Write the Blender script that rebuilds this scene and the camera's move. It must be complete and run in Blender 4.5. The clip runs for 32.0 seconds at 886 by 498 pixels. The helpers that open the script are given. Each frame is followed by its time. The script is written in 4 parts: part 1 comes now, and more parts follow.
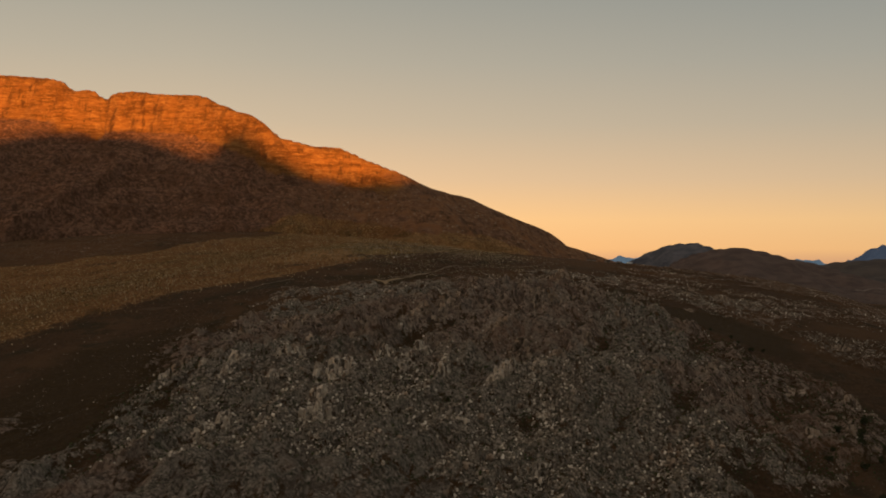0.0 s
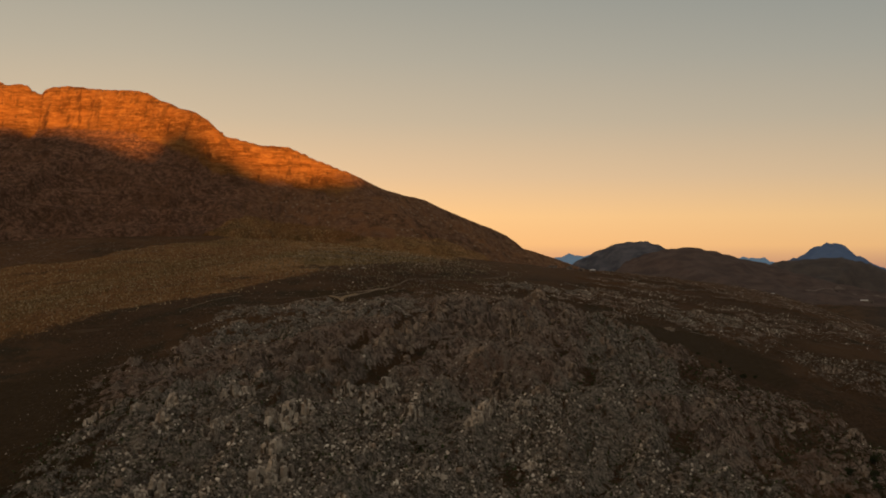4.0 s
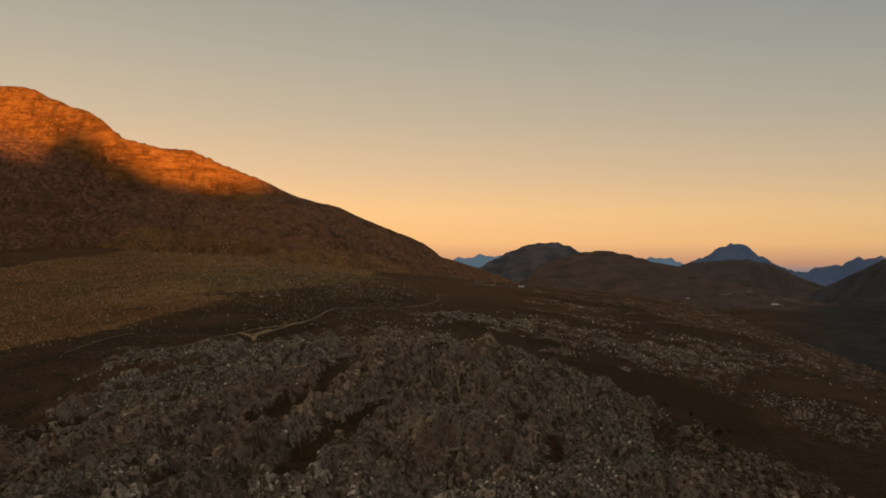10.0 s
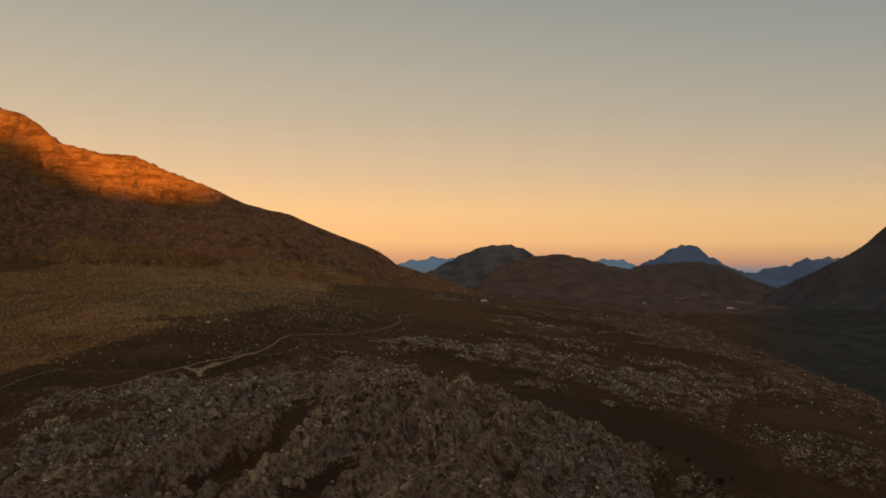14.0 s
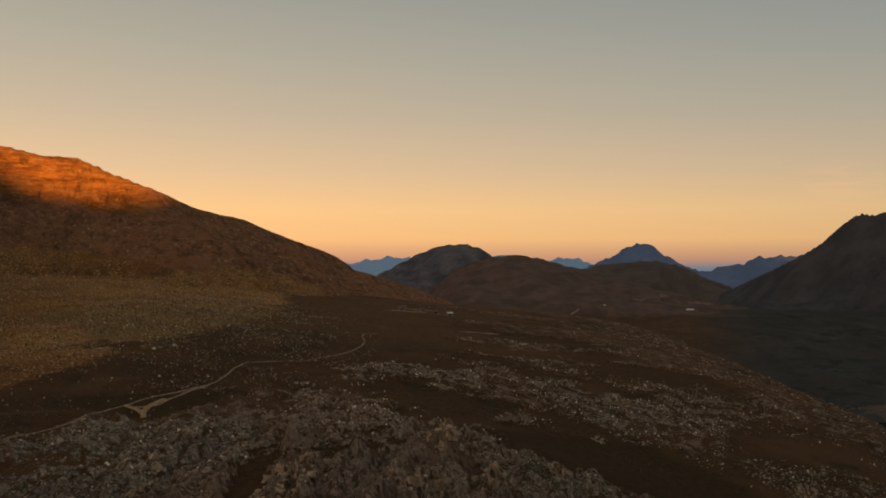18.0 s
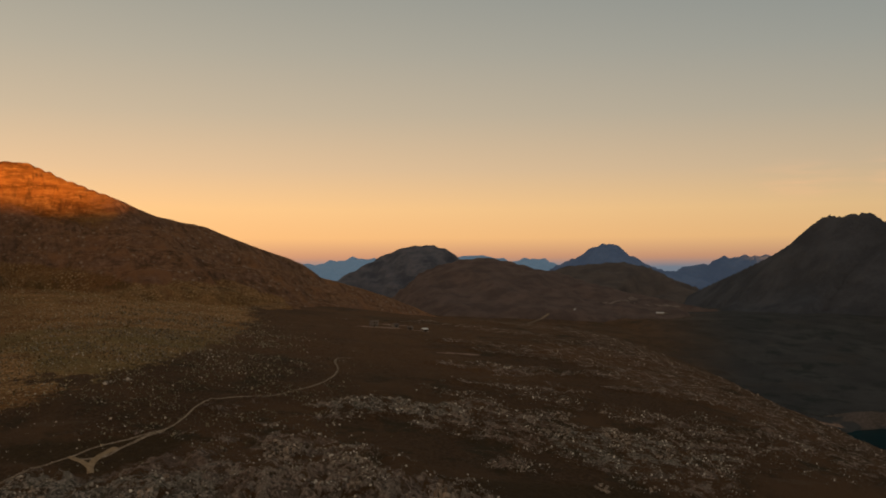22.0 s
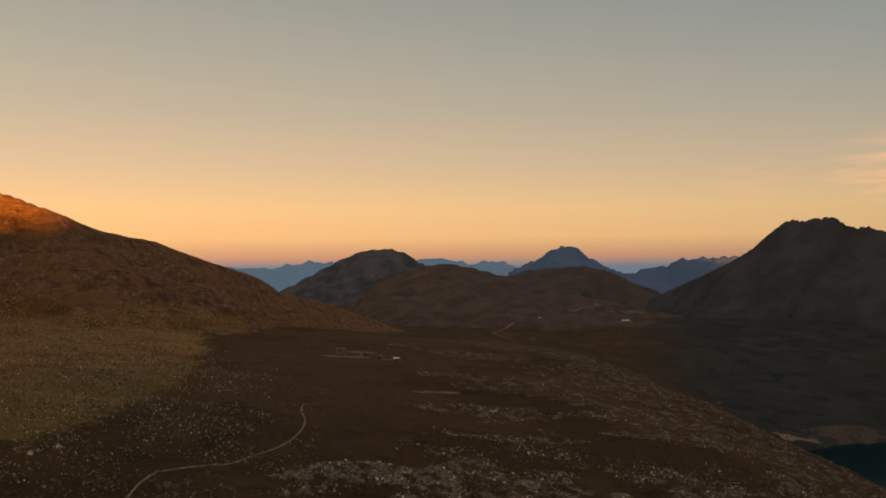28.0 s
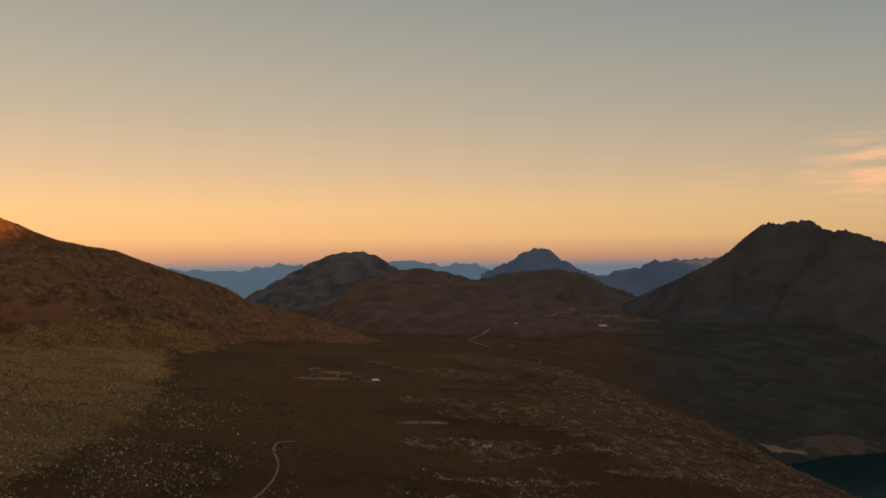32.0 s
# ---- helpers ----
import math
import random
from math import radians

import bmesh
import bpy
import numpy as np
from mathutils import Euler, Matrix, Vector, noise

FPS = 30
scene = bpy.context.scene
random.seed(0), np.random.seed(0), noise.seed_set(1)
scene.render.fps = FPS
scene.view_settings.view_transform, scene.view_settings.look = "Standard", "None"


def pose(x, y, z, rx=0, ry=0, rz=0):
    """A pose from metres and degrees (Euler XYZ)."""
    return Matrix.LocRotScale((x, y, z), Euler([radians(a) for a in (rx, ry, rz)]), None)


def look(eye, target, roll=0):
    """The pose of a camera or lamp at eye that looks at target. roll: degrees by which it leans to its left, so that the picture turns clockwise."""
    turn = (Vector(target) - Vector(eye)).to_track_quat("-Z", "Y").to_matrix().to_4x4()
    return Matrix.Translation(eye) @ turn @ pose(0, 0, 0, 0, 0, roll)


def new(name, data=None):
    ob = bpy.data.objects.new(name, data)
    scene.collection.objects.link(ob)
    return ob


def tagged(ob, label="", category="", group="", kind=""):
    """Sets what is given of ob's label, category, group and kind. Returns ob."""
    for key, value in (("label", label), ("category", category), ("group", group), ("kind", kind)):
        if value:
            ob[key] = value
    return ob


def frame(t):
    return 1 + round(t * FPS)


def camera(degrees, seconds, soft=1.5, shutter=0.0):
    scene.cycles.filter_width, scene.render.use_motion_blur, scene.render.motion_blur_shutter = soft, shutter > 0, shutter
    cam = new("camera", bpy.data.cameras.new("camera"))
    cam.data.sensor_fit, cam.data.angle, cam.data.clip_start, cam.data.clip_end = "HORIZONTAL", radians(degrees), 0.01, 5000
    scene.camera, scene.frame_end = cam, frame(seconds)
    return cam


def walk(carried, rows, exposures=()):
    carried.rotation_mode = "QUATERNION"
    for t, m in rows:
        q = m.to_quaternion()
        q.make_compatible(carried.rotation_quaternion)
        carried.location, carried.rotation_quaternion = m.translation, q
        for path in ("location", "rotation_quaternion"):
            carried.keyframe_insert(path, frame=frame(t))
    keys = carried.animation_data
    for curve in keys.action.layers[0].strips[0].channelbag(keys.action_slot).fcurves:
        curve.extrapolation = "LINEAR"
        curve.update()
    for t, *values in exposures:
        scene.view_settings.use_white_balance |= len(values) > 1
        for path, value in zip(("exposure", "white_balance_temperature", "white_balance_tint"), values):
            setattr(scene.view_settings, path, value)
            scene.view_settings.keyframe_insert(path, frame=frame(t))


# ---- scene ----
cam = camera(48.51, 32.0, soft=1.8)
# seconds, place, tilt, lean and turn
PATH = (
    (0, 0.00, 0.00, 100.00, 91.428, 0.525, -0.000),
    (1, -2.09, 10.57, 102.17, 91.332, 0.535, -0.720),
    (2, -3.90, 20.83, 104.66, 91.290, 0.531, -1.436),
    (3, -5.44, 31.06, 107.15, 91.246, 0.500, -2.187),
    (3.5, -6.21, 35.99, 108.41, 91.231, 0.480, -2.618),
    (5.5, -8.67, 55.56, 113.24, 91.183, 0.386, -4.538),
    (6, -9.14, 60.47, 114.44, 91.184, 0.359, -5.078),
    (7, -10.05, 70.04, 117.08, 91.187, 0.309, -6.018),
    (8, -11.13, 79.63, 119.76, 91.146, 0.295, -6.785),
    (9, -11.98, 89.25, 122.48, 91.110, 0.328, -7.594),
    (10, -12.68, 98.89, 125.02, 91.095, 0.363, -8.441),
    (11, -12.98, 108.29, 127.57, 91.113, 0.338, -9.147),
    (12, -13.45, 117.91, 130.03, 91.122, 0.265, -9.879),
    (13, -13.51, 127.58, 132.65, 91.118, 0.183, -10.617),
    (14, -13.14, 137.09, 135.14, 91.109, 0.113, -11.302),
    (14.5, -12.86, 141.76, 136.14, 91.096, 0.083, -11.633),
    (16.5, -12.63, 160.62, 140.99, 91.016, -0.014, -13.002),
    (17, -12.62, 165.30, 142.26, 90.992, -0.036, -13.331),
    (18, -12.53, 174.90, 144.71, 90.954, -0.080, -13.993),
    (19, -12.45, 184.32, 147.31, 90.944, -0.129, -14.607),
    (20, -11.87, 193.63, 149.82, 90.927, -0.178, -15.131),
    (21, -11.23, 203.01, 152.23, 90.888, -0.223, -15.633),
    (22, -10.71, 212.39, 154.79, 90.862, -0.257, -16.103),
    (23, -9.90, 221.34, 157.24, 90.877, -0.273, -16.549),
    (24, -9.08, 230.16, 159.62, 90.874, -0.279, -16.954),
    (25, -8.39, 239.27, 162.13, 90.861, -0.301, -17.407),
    (25.5, -7.92, 243.77, 163.40, 90.855, -0.325, -17.604),
    (27.5, -6.13, 261.95, 168.36, 90.844, -0.454, -18.456),
    (28, -5.81, 266.24, 169.63, 90.837, -0.495, -18.676),
    (29, -4.71, 274.74, 172.19, 90.832, -0.582, -19.098),
    (30, -3.65, 284.70, 174.46, 90.830, -0.640, -19.520),
    (31, -1.61, 297.15, 176.33, 90.835, -0.637, -19.974),
    (32, 1.16, 310.33, 177.67, 90.846, -0.594, -20.424),
)
walk(cam, [(t, pose(x, y, z, 0, 0, rz) @ pose(0, 0, 0, rx, 0, 0) @ pose(0, 0, 0, 0, 0, lean)) for t, x, y, z, rx, lean, rz in PATH], exposures=[(0, 1.75), (32, 1.75)])

# ---- sky, sun and exposure ----
SUNSET_GLOW = (2.62, 2.23, 1.93)
SUN_TURN, SUN_RISE = 160.0, 3.0  # degrees clockwise from ahead; above the horizon


def sky():
    world = bpy.data.worlds.new("dusk_sky")
    scene.world = world
    world.use_nodes = True
    nt = world.node_tree
    nt.nodes.clear()
    add, link = nt.nodes.new, nt.links.new
    out, back = add("ShaderNodeOutputWorld"), add("ShaderNodeBackground")
    nishita = add("ShaderNodeTexSky")
    nishita.sky_type = "NISHITA"
    nishita.sun_disc = False
    nishita.sun_elevation, nishita.sun_rotation = radians(SUN_RISE), radians(SUN_TURN)
    coord, split = add("ShaderNodeTexCoord"), add("ShaderNodeSeparateXYZ")
    link(coord.outputs["Generated"], split.inputs[0])
    ramp = add("ShaderNodeValToRGB")
    # height above the horizon, from -0.1 to 1
    place = add("ShaderNodeMapRange")
    place.inputs["From Min"].default_value, place.inputs["From Max"].default_value = -0.1, 0.5
    link(split.outputs["Z"], place.inputs["Value"])
    link(place.outputs[0], ramp.inputs[0])
    stops = SKY_STOPS
    els = ramp.color_ramp.elements
    while len(els) < len(stops):
        els.new(0.5)
    for e, (z, rgb) in zip(els, stops):
        e.position = (z + 0.1) / 0.6
        e.color = (*[((c / 255 + 0.055) / 1.055) ** 2.4 for c in rgb], 1)
    # warmer and lighter towards the left, greyer towards the right
    side = add("ShaderNodeVectorMath")
    side.operation = "DOT_PRODUCT"
    side.inputs[1].default_value = (0.94, -0.34, 0)
    link(coord.outputs["Generated"], side.inputs[0])
    grey = add("ShaderNodeMapRange")
    grey.inputs["From Min"].default_value, grey.inputs["From Max"].default_value = -0.55, 0.55
    grey.inputs["To Min"].default_value, grey.inputs["To Max"].default_value = 0, 1
    link(side.outputs["Value"], grey.inputs["Value"])
    tint = add("ShaderNodeMix")
    tint.data_type = "RGBA"
    tint.inputs["A"].default_value, tint.inputs["B"].default_value = (1.17, 1.08, 0.99, 1), (0.67, 0.765, 0.865, 1)
    link(grey.outputs[0], tint.inputs["Factor"])
    # the glow of the sunset behind the camera
    glow = add("ShaderNodeVectorMath")
    glow.operation = "DOT_PRODUCT"
    glow.inputs[1].default_value = (math.sin(radians(SUN_TURN)), math.cos(radians(SUN_TURN)), 0.0)
    link(coord.outputs["Generated"], glow.inputs[0])
    lift = add("ShaderNodeMapRange")
    lift.interpolation_type = "SMOOTHSTEP"
    lift.inputs["From Min"].default_value, lift.inputs["From Max"].default_value = -0.45, 0.9
    link(glow.outputs["Value"], lift.inputs["Value"])
    dusk = add("ShaderNodeMix")
    dusk.data_type = "RGBA"
    dusk.inputs["A"].default_value, dusk.inputs["B"].default_value = (1, 1, 1, 1), (*SUNSET_GLOW, 1)
    link(lift.outputs[0], dusk.inputs["Factor"])
    warm = add("ShaderNodeVectorMath")
    warm.operation = "MULTIPLY"
    link(tint.outputs["Result"], warm.inputs[0])
    link(dusk.outputs["Result"], warm.inputs[1])
    high = add("ShaderNodeMix")
    high.data_type, high.blend_type = "RGBA", "MULTIPLY"
    high.inputs["Factor"].default_value = 1
    link(ramp.outputs[0], high.inputs["A"])
    link(warm.outputs[0], high.inputs["B"])
    # thin pink streaks of cloud
    stretch, noise_tex = add("ShaderNodeMapping"), add("ShaderNodeTexNoise")
    stretch.inputs["Scale"].default_value = (9, 9, 75)
    stretch.inputs["Rotation"].default_value = (radians(4), radians(-5), 0)
    link(coord.outputs["Generated"], stretch.inputs["Vector"])
    link(stretch.outputs[0], noise_tex.inputs["Vector"])
    noise_tex.inputs["Scale"].default_value, noise_tex.inputs["Detail"].default_value = 1.6, 5
    streak = add("ShaderNodeMapRange")
    streak.inputs["From Min"].default_value, streak.inputs["From Max"].default_value = 0.40, 0.60
    link(noise_tex.outputs["Fac"], streak.inputs["Value"])

    def patch(direction, size_min, size_max):
        away = add("ShaderNodeVectorMath")
        away.operation = "SUBTRACT"
        link(coord.outputs["Generated"], away.inputs[0])
        away.inputs[1].default_value = direction
        flat = add("ShaderNodeVectorMath")
        flat.operation = "MULTIPLY"
        flat.inputs[1].default_value = (1, 1, 2.6)
        link(away.outputs[0], flat.inputs[0])
        length = add("ShaderNodeVectorMath")
        length.operation = "LENGTH"
        link(flat.outputs[0], length.inputs[0])
        near = add("ShaderNodeMapRange")
        near.interpolation_type = "SMOOTHSTEP"
        near.inputs["From Min"].default_value, near.inputs["From Max"].default_value = size_max, size_min
        link(length.outputs["Value"], near.inputs["Value"])
        return near.outputs[0]

    where = add("ShaderNodeMath")
    where.operation = "MAXIMUM"
    link(patch((0.715, 0.698, 0.082), 0.02, 0.13), where.inputs[0])
    faint = add("ShaderNodeMath")
    faint.operation = "MULTIPLY"
    faint.inputs[1].default_value = 0.3
    link(patch((0.590, 0.803, 0.078), 0.0, 0.07), faint.inputs[0])
    link(faint.outputs[0], where.inputs[1])
    amount = add("ShaderNodeMath")
    amount.operation = "MULTIPLY"
    link(where.outputs[0], amount.inputs[0])
    link(streak.outputs[0], amount.inputs[1])
    cloud = add("ShaderNodeMix")
    cloud.data_type = "RGBA"
    cloud.inputs["B"].default_value = (0.92, 0.50, 0.27, 1)
    link(amount.outputs[0], cloud.inputs["Factor"])
    link(high.outputs["Result"], cloud.inputs["A"])
    both = add("ShaderNodeMix")
    both.data_type, both.blend_type = "RGBA", "ADD"
    both.inputs["Factor"].default_value = 0.012
    link(cloud.outputs["Result"], both.inputs["A"])
    link(nishita.outputs[0], both.inputs["B"])
    link(both.outputs["Result"], back.inputs["Color"])
    back.inputs["Strength"].default_value = 0.30
    link(back.outputs[0], out.inputs["Surface"])


# sine of the height above the horizon, and the colour there
SKY_STOPS = (
    (-0.10, (92, 100, 112)), (-0.004, (118, 128, 140)), (0.006, (205, 150, 118)), (0.026, (246, 190, 129)),
    (0.055, (245, 197, 139)), (0.095, (219, 187, 150)), (0.150, (191, 175, 152)), (0.210, (170, 164, 150)),
    (0.270, (152, 152, 144)), (0.50, (138, 140, 138)),
)
sky()
sun = new("low_sun", bpy.data.lights.new("low_sun", "SUN"))
sun.data.energy, sun.data.angle, sun.data.color = 4.1, radians(0.75), (1.0, 0.37, 0.055)
TO_SUN = Vector((math.sin(radians(SUN_TURN)) * math.cos(radians(SUN_RISE)), math.cos(radians(SUN_TURN)) * math.cos(radians(SUN_RISE)), math.sin(radians(SUN_RISE))))
sun.matrix_world = look((0, 0, 600), Vector((0, 0, 600)) - TO_SUN)


# ---- numbers: noise and curves ----
def lattice(ix, iy, seed):
    n = (ix.astype(np.int64) * 374761393 + iy.astype(np.int64) * 668265263 + seed * 974634777) & 0x7FFFFFFF
    n = ((n ^ (n >> 13)) * 1274126177) & 0x7FFFFFFF
    return ((n ^ (n >> 16)) & 0xFFFF) / 65535.0


def soft_noise(x, y, seed=0):
    """Smooth noise from -1 to 1, one bump a unit."""
    ix, iy = np.floor(x), np.floor(y)
    fx, fy = x - ix, y - iy
    total = 0
    for dx in (0, 1):
        for dy in (0, 1):
            turn = lattice(ix + dx, iy + dy, seed) * 2 * np.pi
            px, py = fx - dx, fy - dy
            fade = (1 - np.abs(px)) ** 2 * (1 + 2 * np.abs(px)) * (1 - np.abs(py)) ** 2 * (1 + 2 * np.abs(py))
            total = total + fade * (np.cos(turn) * px + np.sin(turn) * py)
    return total * 1.6


def layered(x, y, size, seed=0, layers=4, ridged=False):
    total, weight, whole = 0, 1.0, 0
    for k in range(layers):
        n = soft_noise(x / size * 2 ** k + 17.3 * k, y / size * 2 ** k - 9.1 * k, seed + k)
        total = total + weight * ((1 - 2 * np.abs(n)) if ridged else n)
        whole += weight
        weight *= 0.5
    return total / whole


def smooth(a, b, v):
    s = np.clip((v - a) / (b - a), 0, 1)
    return s * s * (3 - 2 * s)


def curve_rows(xs, rows, x):
    """Smooth curve through the values in rows (one row a station) at the places x."""
    xs, rows = np.asarray(xs, float), np.asarray(rows, float)
    step = np.diff(xs)
    slope = np.diff(rows, axis=0) / step[:, None]
    tan = np.zeros_like(rows)
    w = step[:-1] / (step[:-1] + step[1:])
    tan[1:-1] = slope[:-1] * (1 - w)[:, None] + slope[1:] * w[:, None]
    tan[0], tan[-1] = slope[0], slope[-1]
    x = np.clip(x, xs[0], xs[-1])
    k = np.clip(np.searchsorted(xs, x) - 1, 0, len(xs) - 2)
    d = step[k]
    s = ((x - xs[k]) / d)[:, None]
    d = d[:, None]
    return ((1 + 2 * s) * (1 - s) ** 2 * rows[k] + s * (1 - s) ** 2 * d * tan[k] + s * s * (3 - 2 * s) * rows[k + 1] + s * s * (s - 1) * d * tan[k + 1])


# ---- the lie of the land: heights at crossing lines ----
XS = (-700, -350, -150, -50, 50, 150, 280, 360, 450, 550, 800)
YS = (-300, 100, 280, 360, 430, 510, 640, 780, 940, 1060, 1200, 1500, 1900)
LAND = (
    (-30, -46, -56, -60, -63, -66, -69, -71, -73, -75, -77),
    (16, 6, 0, -1, -7, -15, -25, -32, -39, -46, -63),
    (37, 38, 42, 57, 37, 22, 6, -6, -19, -31, -57),
    (45, 48, 54, 74, 72, 44, 22, 7, -9, -24, -55),
    (52, 55, 68, 80, 92, 64, 39, 21, 0, -28, -53),
    (60, 63, 87, 92, 93, 79, 56, 34, 6, -30, -50),
    (75, 75, 102, 114, 107, 97, 78, 52, 12, -34, -48),
    (97, 106, 118, 123, 114, 107, 91, 69, 26, -34, -48),
    (117, 134, 134, 131, 120, 112, 98, 85, 53, -26, -51),
    (127, 145, 144, 137, 125, 113, 102, 92, 66, -4, -53),
    (135, 152, 151, 141, 127, 111, 96, 90, 68, 14, -52),
    (130, 138, 134, 123, 112, 98, 81, 80, 64, 48, -20),
    (104, 94, 85, 80, 76, 73, 69, 66, 62, 58, 46),
)


def broad_height(x, y):
    """Height of the land without its fine relief, at arrays of places."""
    shape = np.shape(x)
    x, y = np.ravel(np.asarray(x, float)), np.ravel(np.asarray(y, float))
    order = curve_rows(YS, LAND, y)
    xs = np.asarray(XS, float)
    xc = np.clip(x, xs[0], xs[-1])
    k = np.clip(np.searchsorted(xs, xc) - 1, 0, len(xs) - 2)
    n = np.arange(len(x))
    step = np.diff(xs)
    slope = np.diff(order, axis=1) / step
    tan = np.zeros_like(order)
    w = step[:-1] / (step[:-1] + step[1:])
    tan[:, 1:-1] = slope[:, :-1] * (1 - w) + slope[:, 1:] * w
    tan[:, 0], tan[:, -1] = slope[:, 0], slope[:, -1]
    d = step[k]
    s = (xc - xs[k]) / d
    z = ((1 + 2 * s) * (1 - s) ** 2 * order[n, k] + s * (1 - s) ** 2 * d * tan[n, k] + s * s * (3 - 2 * s) * order[n, k + 1] + s * s * (s - 1) * d * tan[n, k + 1])
    far = smooth(1900, 3200, y)
    z = z * (1 - far) + (30 + 0 * z) * far
    return z.reshape(shape)


def blocks(x, y, size, seed):
    """Broken blocks: how deep inside its block each place lies (0 at the cracks), and a number for the block."""
    ix, iy = np.floor(x / size), np.floor(y / size)
    first = np.full(np.shape(x), 9.0)
    second = np.full(np.shape(x), 9.0)
    mark = np.zeros(np.shape(x))
    for dx in (-1, 0, 1):
        for dy in (-1, 0, 1):
            cx, cy = ix + dx, iy + dy
            d = np.hypot(cx + lattice(cx, cy, seed) - x / size, cy + lattice(cx, cy, seed + 1) - y / size)
            near = d < first
            second = np.where(near, first, np.minimum(second, d))
            mark = np.where(near, lattice(cx, cy, seed + 2), mark)
            first = np.where(near, d, first)
    return second - first, mark


# bare rock: middle, half sizes, how rough its rim is, how bare
OUTCROPS = (
    (4, 385, 112, 152, 0.30, 1.0), (-48, 285, 62, 48, 0.4, 1.0), (35, 280, 75, 45, 0.4, 0.9), (240, 930, 80, 26, 0.8, 0.66), (330, 1060, 80, 70, 0.8, 0.64), (200, 690, 70, 12, 0.9, 0.72), (225, 655, 60, 8, 0.9, 0.72), (170, 640, 50, 6, 0.9, 0.7), (250, 720, 60, 9, 0.9, 0.7), (230, 790, 70, 10, 0.9, 0.66), (110, 368, 62, 62, 0.50, 0.66), (150, 556, 70, 52, 0.90, 0.74), (196, 490, 44, 32, 0.70, 0.58), (215, 570, 110, 75, 0.90, 0.42), (112, 320, 42, 28, 0.40, 0.72),
    (80, 588, 30, 12, 0.60, 0.9), (105, 520, 22, 16, 0.5, 0.75), (218, 762, 62, 26, 0.60, 0.62), (285, 650, 60, 150, 0.60, 0.68), (345, 900, 70, 170, 0.7, 0.66), (152, 668, 7, 4, 0.4, 0.9), 
    (250, 560, 60, 60, 0.5, 0.45), (300, 850, 60, 60, 0.5, 0.5), (-300, 850, 120, 66, 0.6, 0.5), (-92, 388, 26, 60, 0.5, 0.55),
)
HOLLOWS = ((124, 474, 44, 30), (86, 452, 16, 14), (146, 446, 16, 16), (-30, 537, 26, 12), (-31, 526, 10, 10))  # heath lawns among the rocks
POND = (775, 1085, 175, 128, -50.0)
GULLIES = (((-42, 380), (-28, 395), (-13, 408), (-3, 418), (6, 460)), ((-18, 350), (-8, 364), (0, 377), (13, 393)), ((-84, 420), (-70, 433), (-46, 441)), ((-52, 342), (-40, 351)))  # heath gullies between the ribs
RIBS = (((-24, 364), (-8, 386), (10, 408), (24, 428)), ((-52, 326), (-36, 340)), ((-40, 400), (-22, 425)), ((30, 400), (52, 432)))
BARE = ((154, 741, 13, 2.6, 1), (142, 738, 8, 2, 1), (850, 1250, 62, 44, 0.44), (750, 1231, 28, 8, 1), (905, 1955, 70, 12, 0.45), (1010, 2030, 60, 14, 0.45), (640, 1700, 40, 10, 0.45), (150, 905, 15, 6, 0.9), (134, 873, 17, 5, 0.9), (163, 868, 8, 4, 0.7))  # bare pale soil


def in_oval(x, y, oval, rim=0.0, n=0.0):
    return 1 - smooth(0.8, 1.2, np.hypot((x - oval[0]) / oval[2], (y - oval[1]) / oval[3]) + rim * n)


def rib_noise(x, y):
    along, across = 0.53 * x + 0.85 * y, -0.85 * x + 0.53 * y
    wob = 5 * layered(x, y, 40, 91, 2)
    return layered(along / 3.2, across + wob, 19, 11, 3, True)


def beside(x, y, lines, wide):
    """1 along any of the lines, 0 further away than about wide."""
    near = np.full(np.shape(x), 1e9)
    for line in lines:
        for (ax, ay), (bx, by) in zip(line, line[1:]):
            s = np.clip(((x - ax) * (bx - ax) + (y - ay) * (by - ay)) / ((bx - ax) ** 2 + (by - ay) ** 2), 0, 1)
            near = np.minimum(near, np.hypot(x - ax - s * (bx - ax), y - ay - s * (by - ay)))
    return smooth(wide, wide * 0.4, near + wide * 0.5 * layered(x, y, 12, 97, 3))


def openness(x, y):
    """How much of the ground is rock country rather than closed heath."""
    n = layered(x, y, 55, 5, 5)
    bare = np.zeros(np.shape(x))
    for ox, oy, rx, ry, rim, much in OUTCROPS:
        bare = np.maximum(bare, much * in_oval(x, y, (ox, oy, rx, ry), 2.2 * rim, n))
    for hollow in HOLLOWS:
        bare = bare * (1 - in_oval(x, y, hollow, 0.7, n))
    return bare * (1 - 0.92 * beside(x, y, GULLIES, 6.5))


def crags(x, y):
    """Height of the broken rock above the soil between it."""
    inside, mark = blocks(0.53 * x + 0.85 * y, 1.5 * (-0.85 * x + 0.53 * y) + 2 * layered(x, y, 20, 63, 2), 8.5, 101)
    inside2, mark2 = blocks(x + 1.5 * layered(x, y, 9, 67, 2), y, 3.6, 131)
    inside3, mark3 = blocks(x + 0.6 * layered(x, y, 4, 69, 2), y, 1.9, 141)
    small = 0.75 * (mark3 - 0.4) * smooth(0, 0.3, inside3) + 0.35 * layered(x, y, 2.6, 71, 2, True)
    low = 1 - 0.6 * smooth(450, 530, y)
    return small + low * (6.4 * (rib_noise(x, y) - 0.3) + 3.4 * (mark - 0.40) * smooth(0.0, 0.34, inside)) + low * 2.0 * (mark2 - 0.4) * smooth(0, 0.35, inside2) + 1.2 * layered(x, y, 14, 61, 3) + 1.1 * (1 - low) + 3.2 * beside(x, y, RIBS, 8.0)


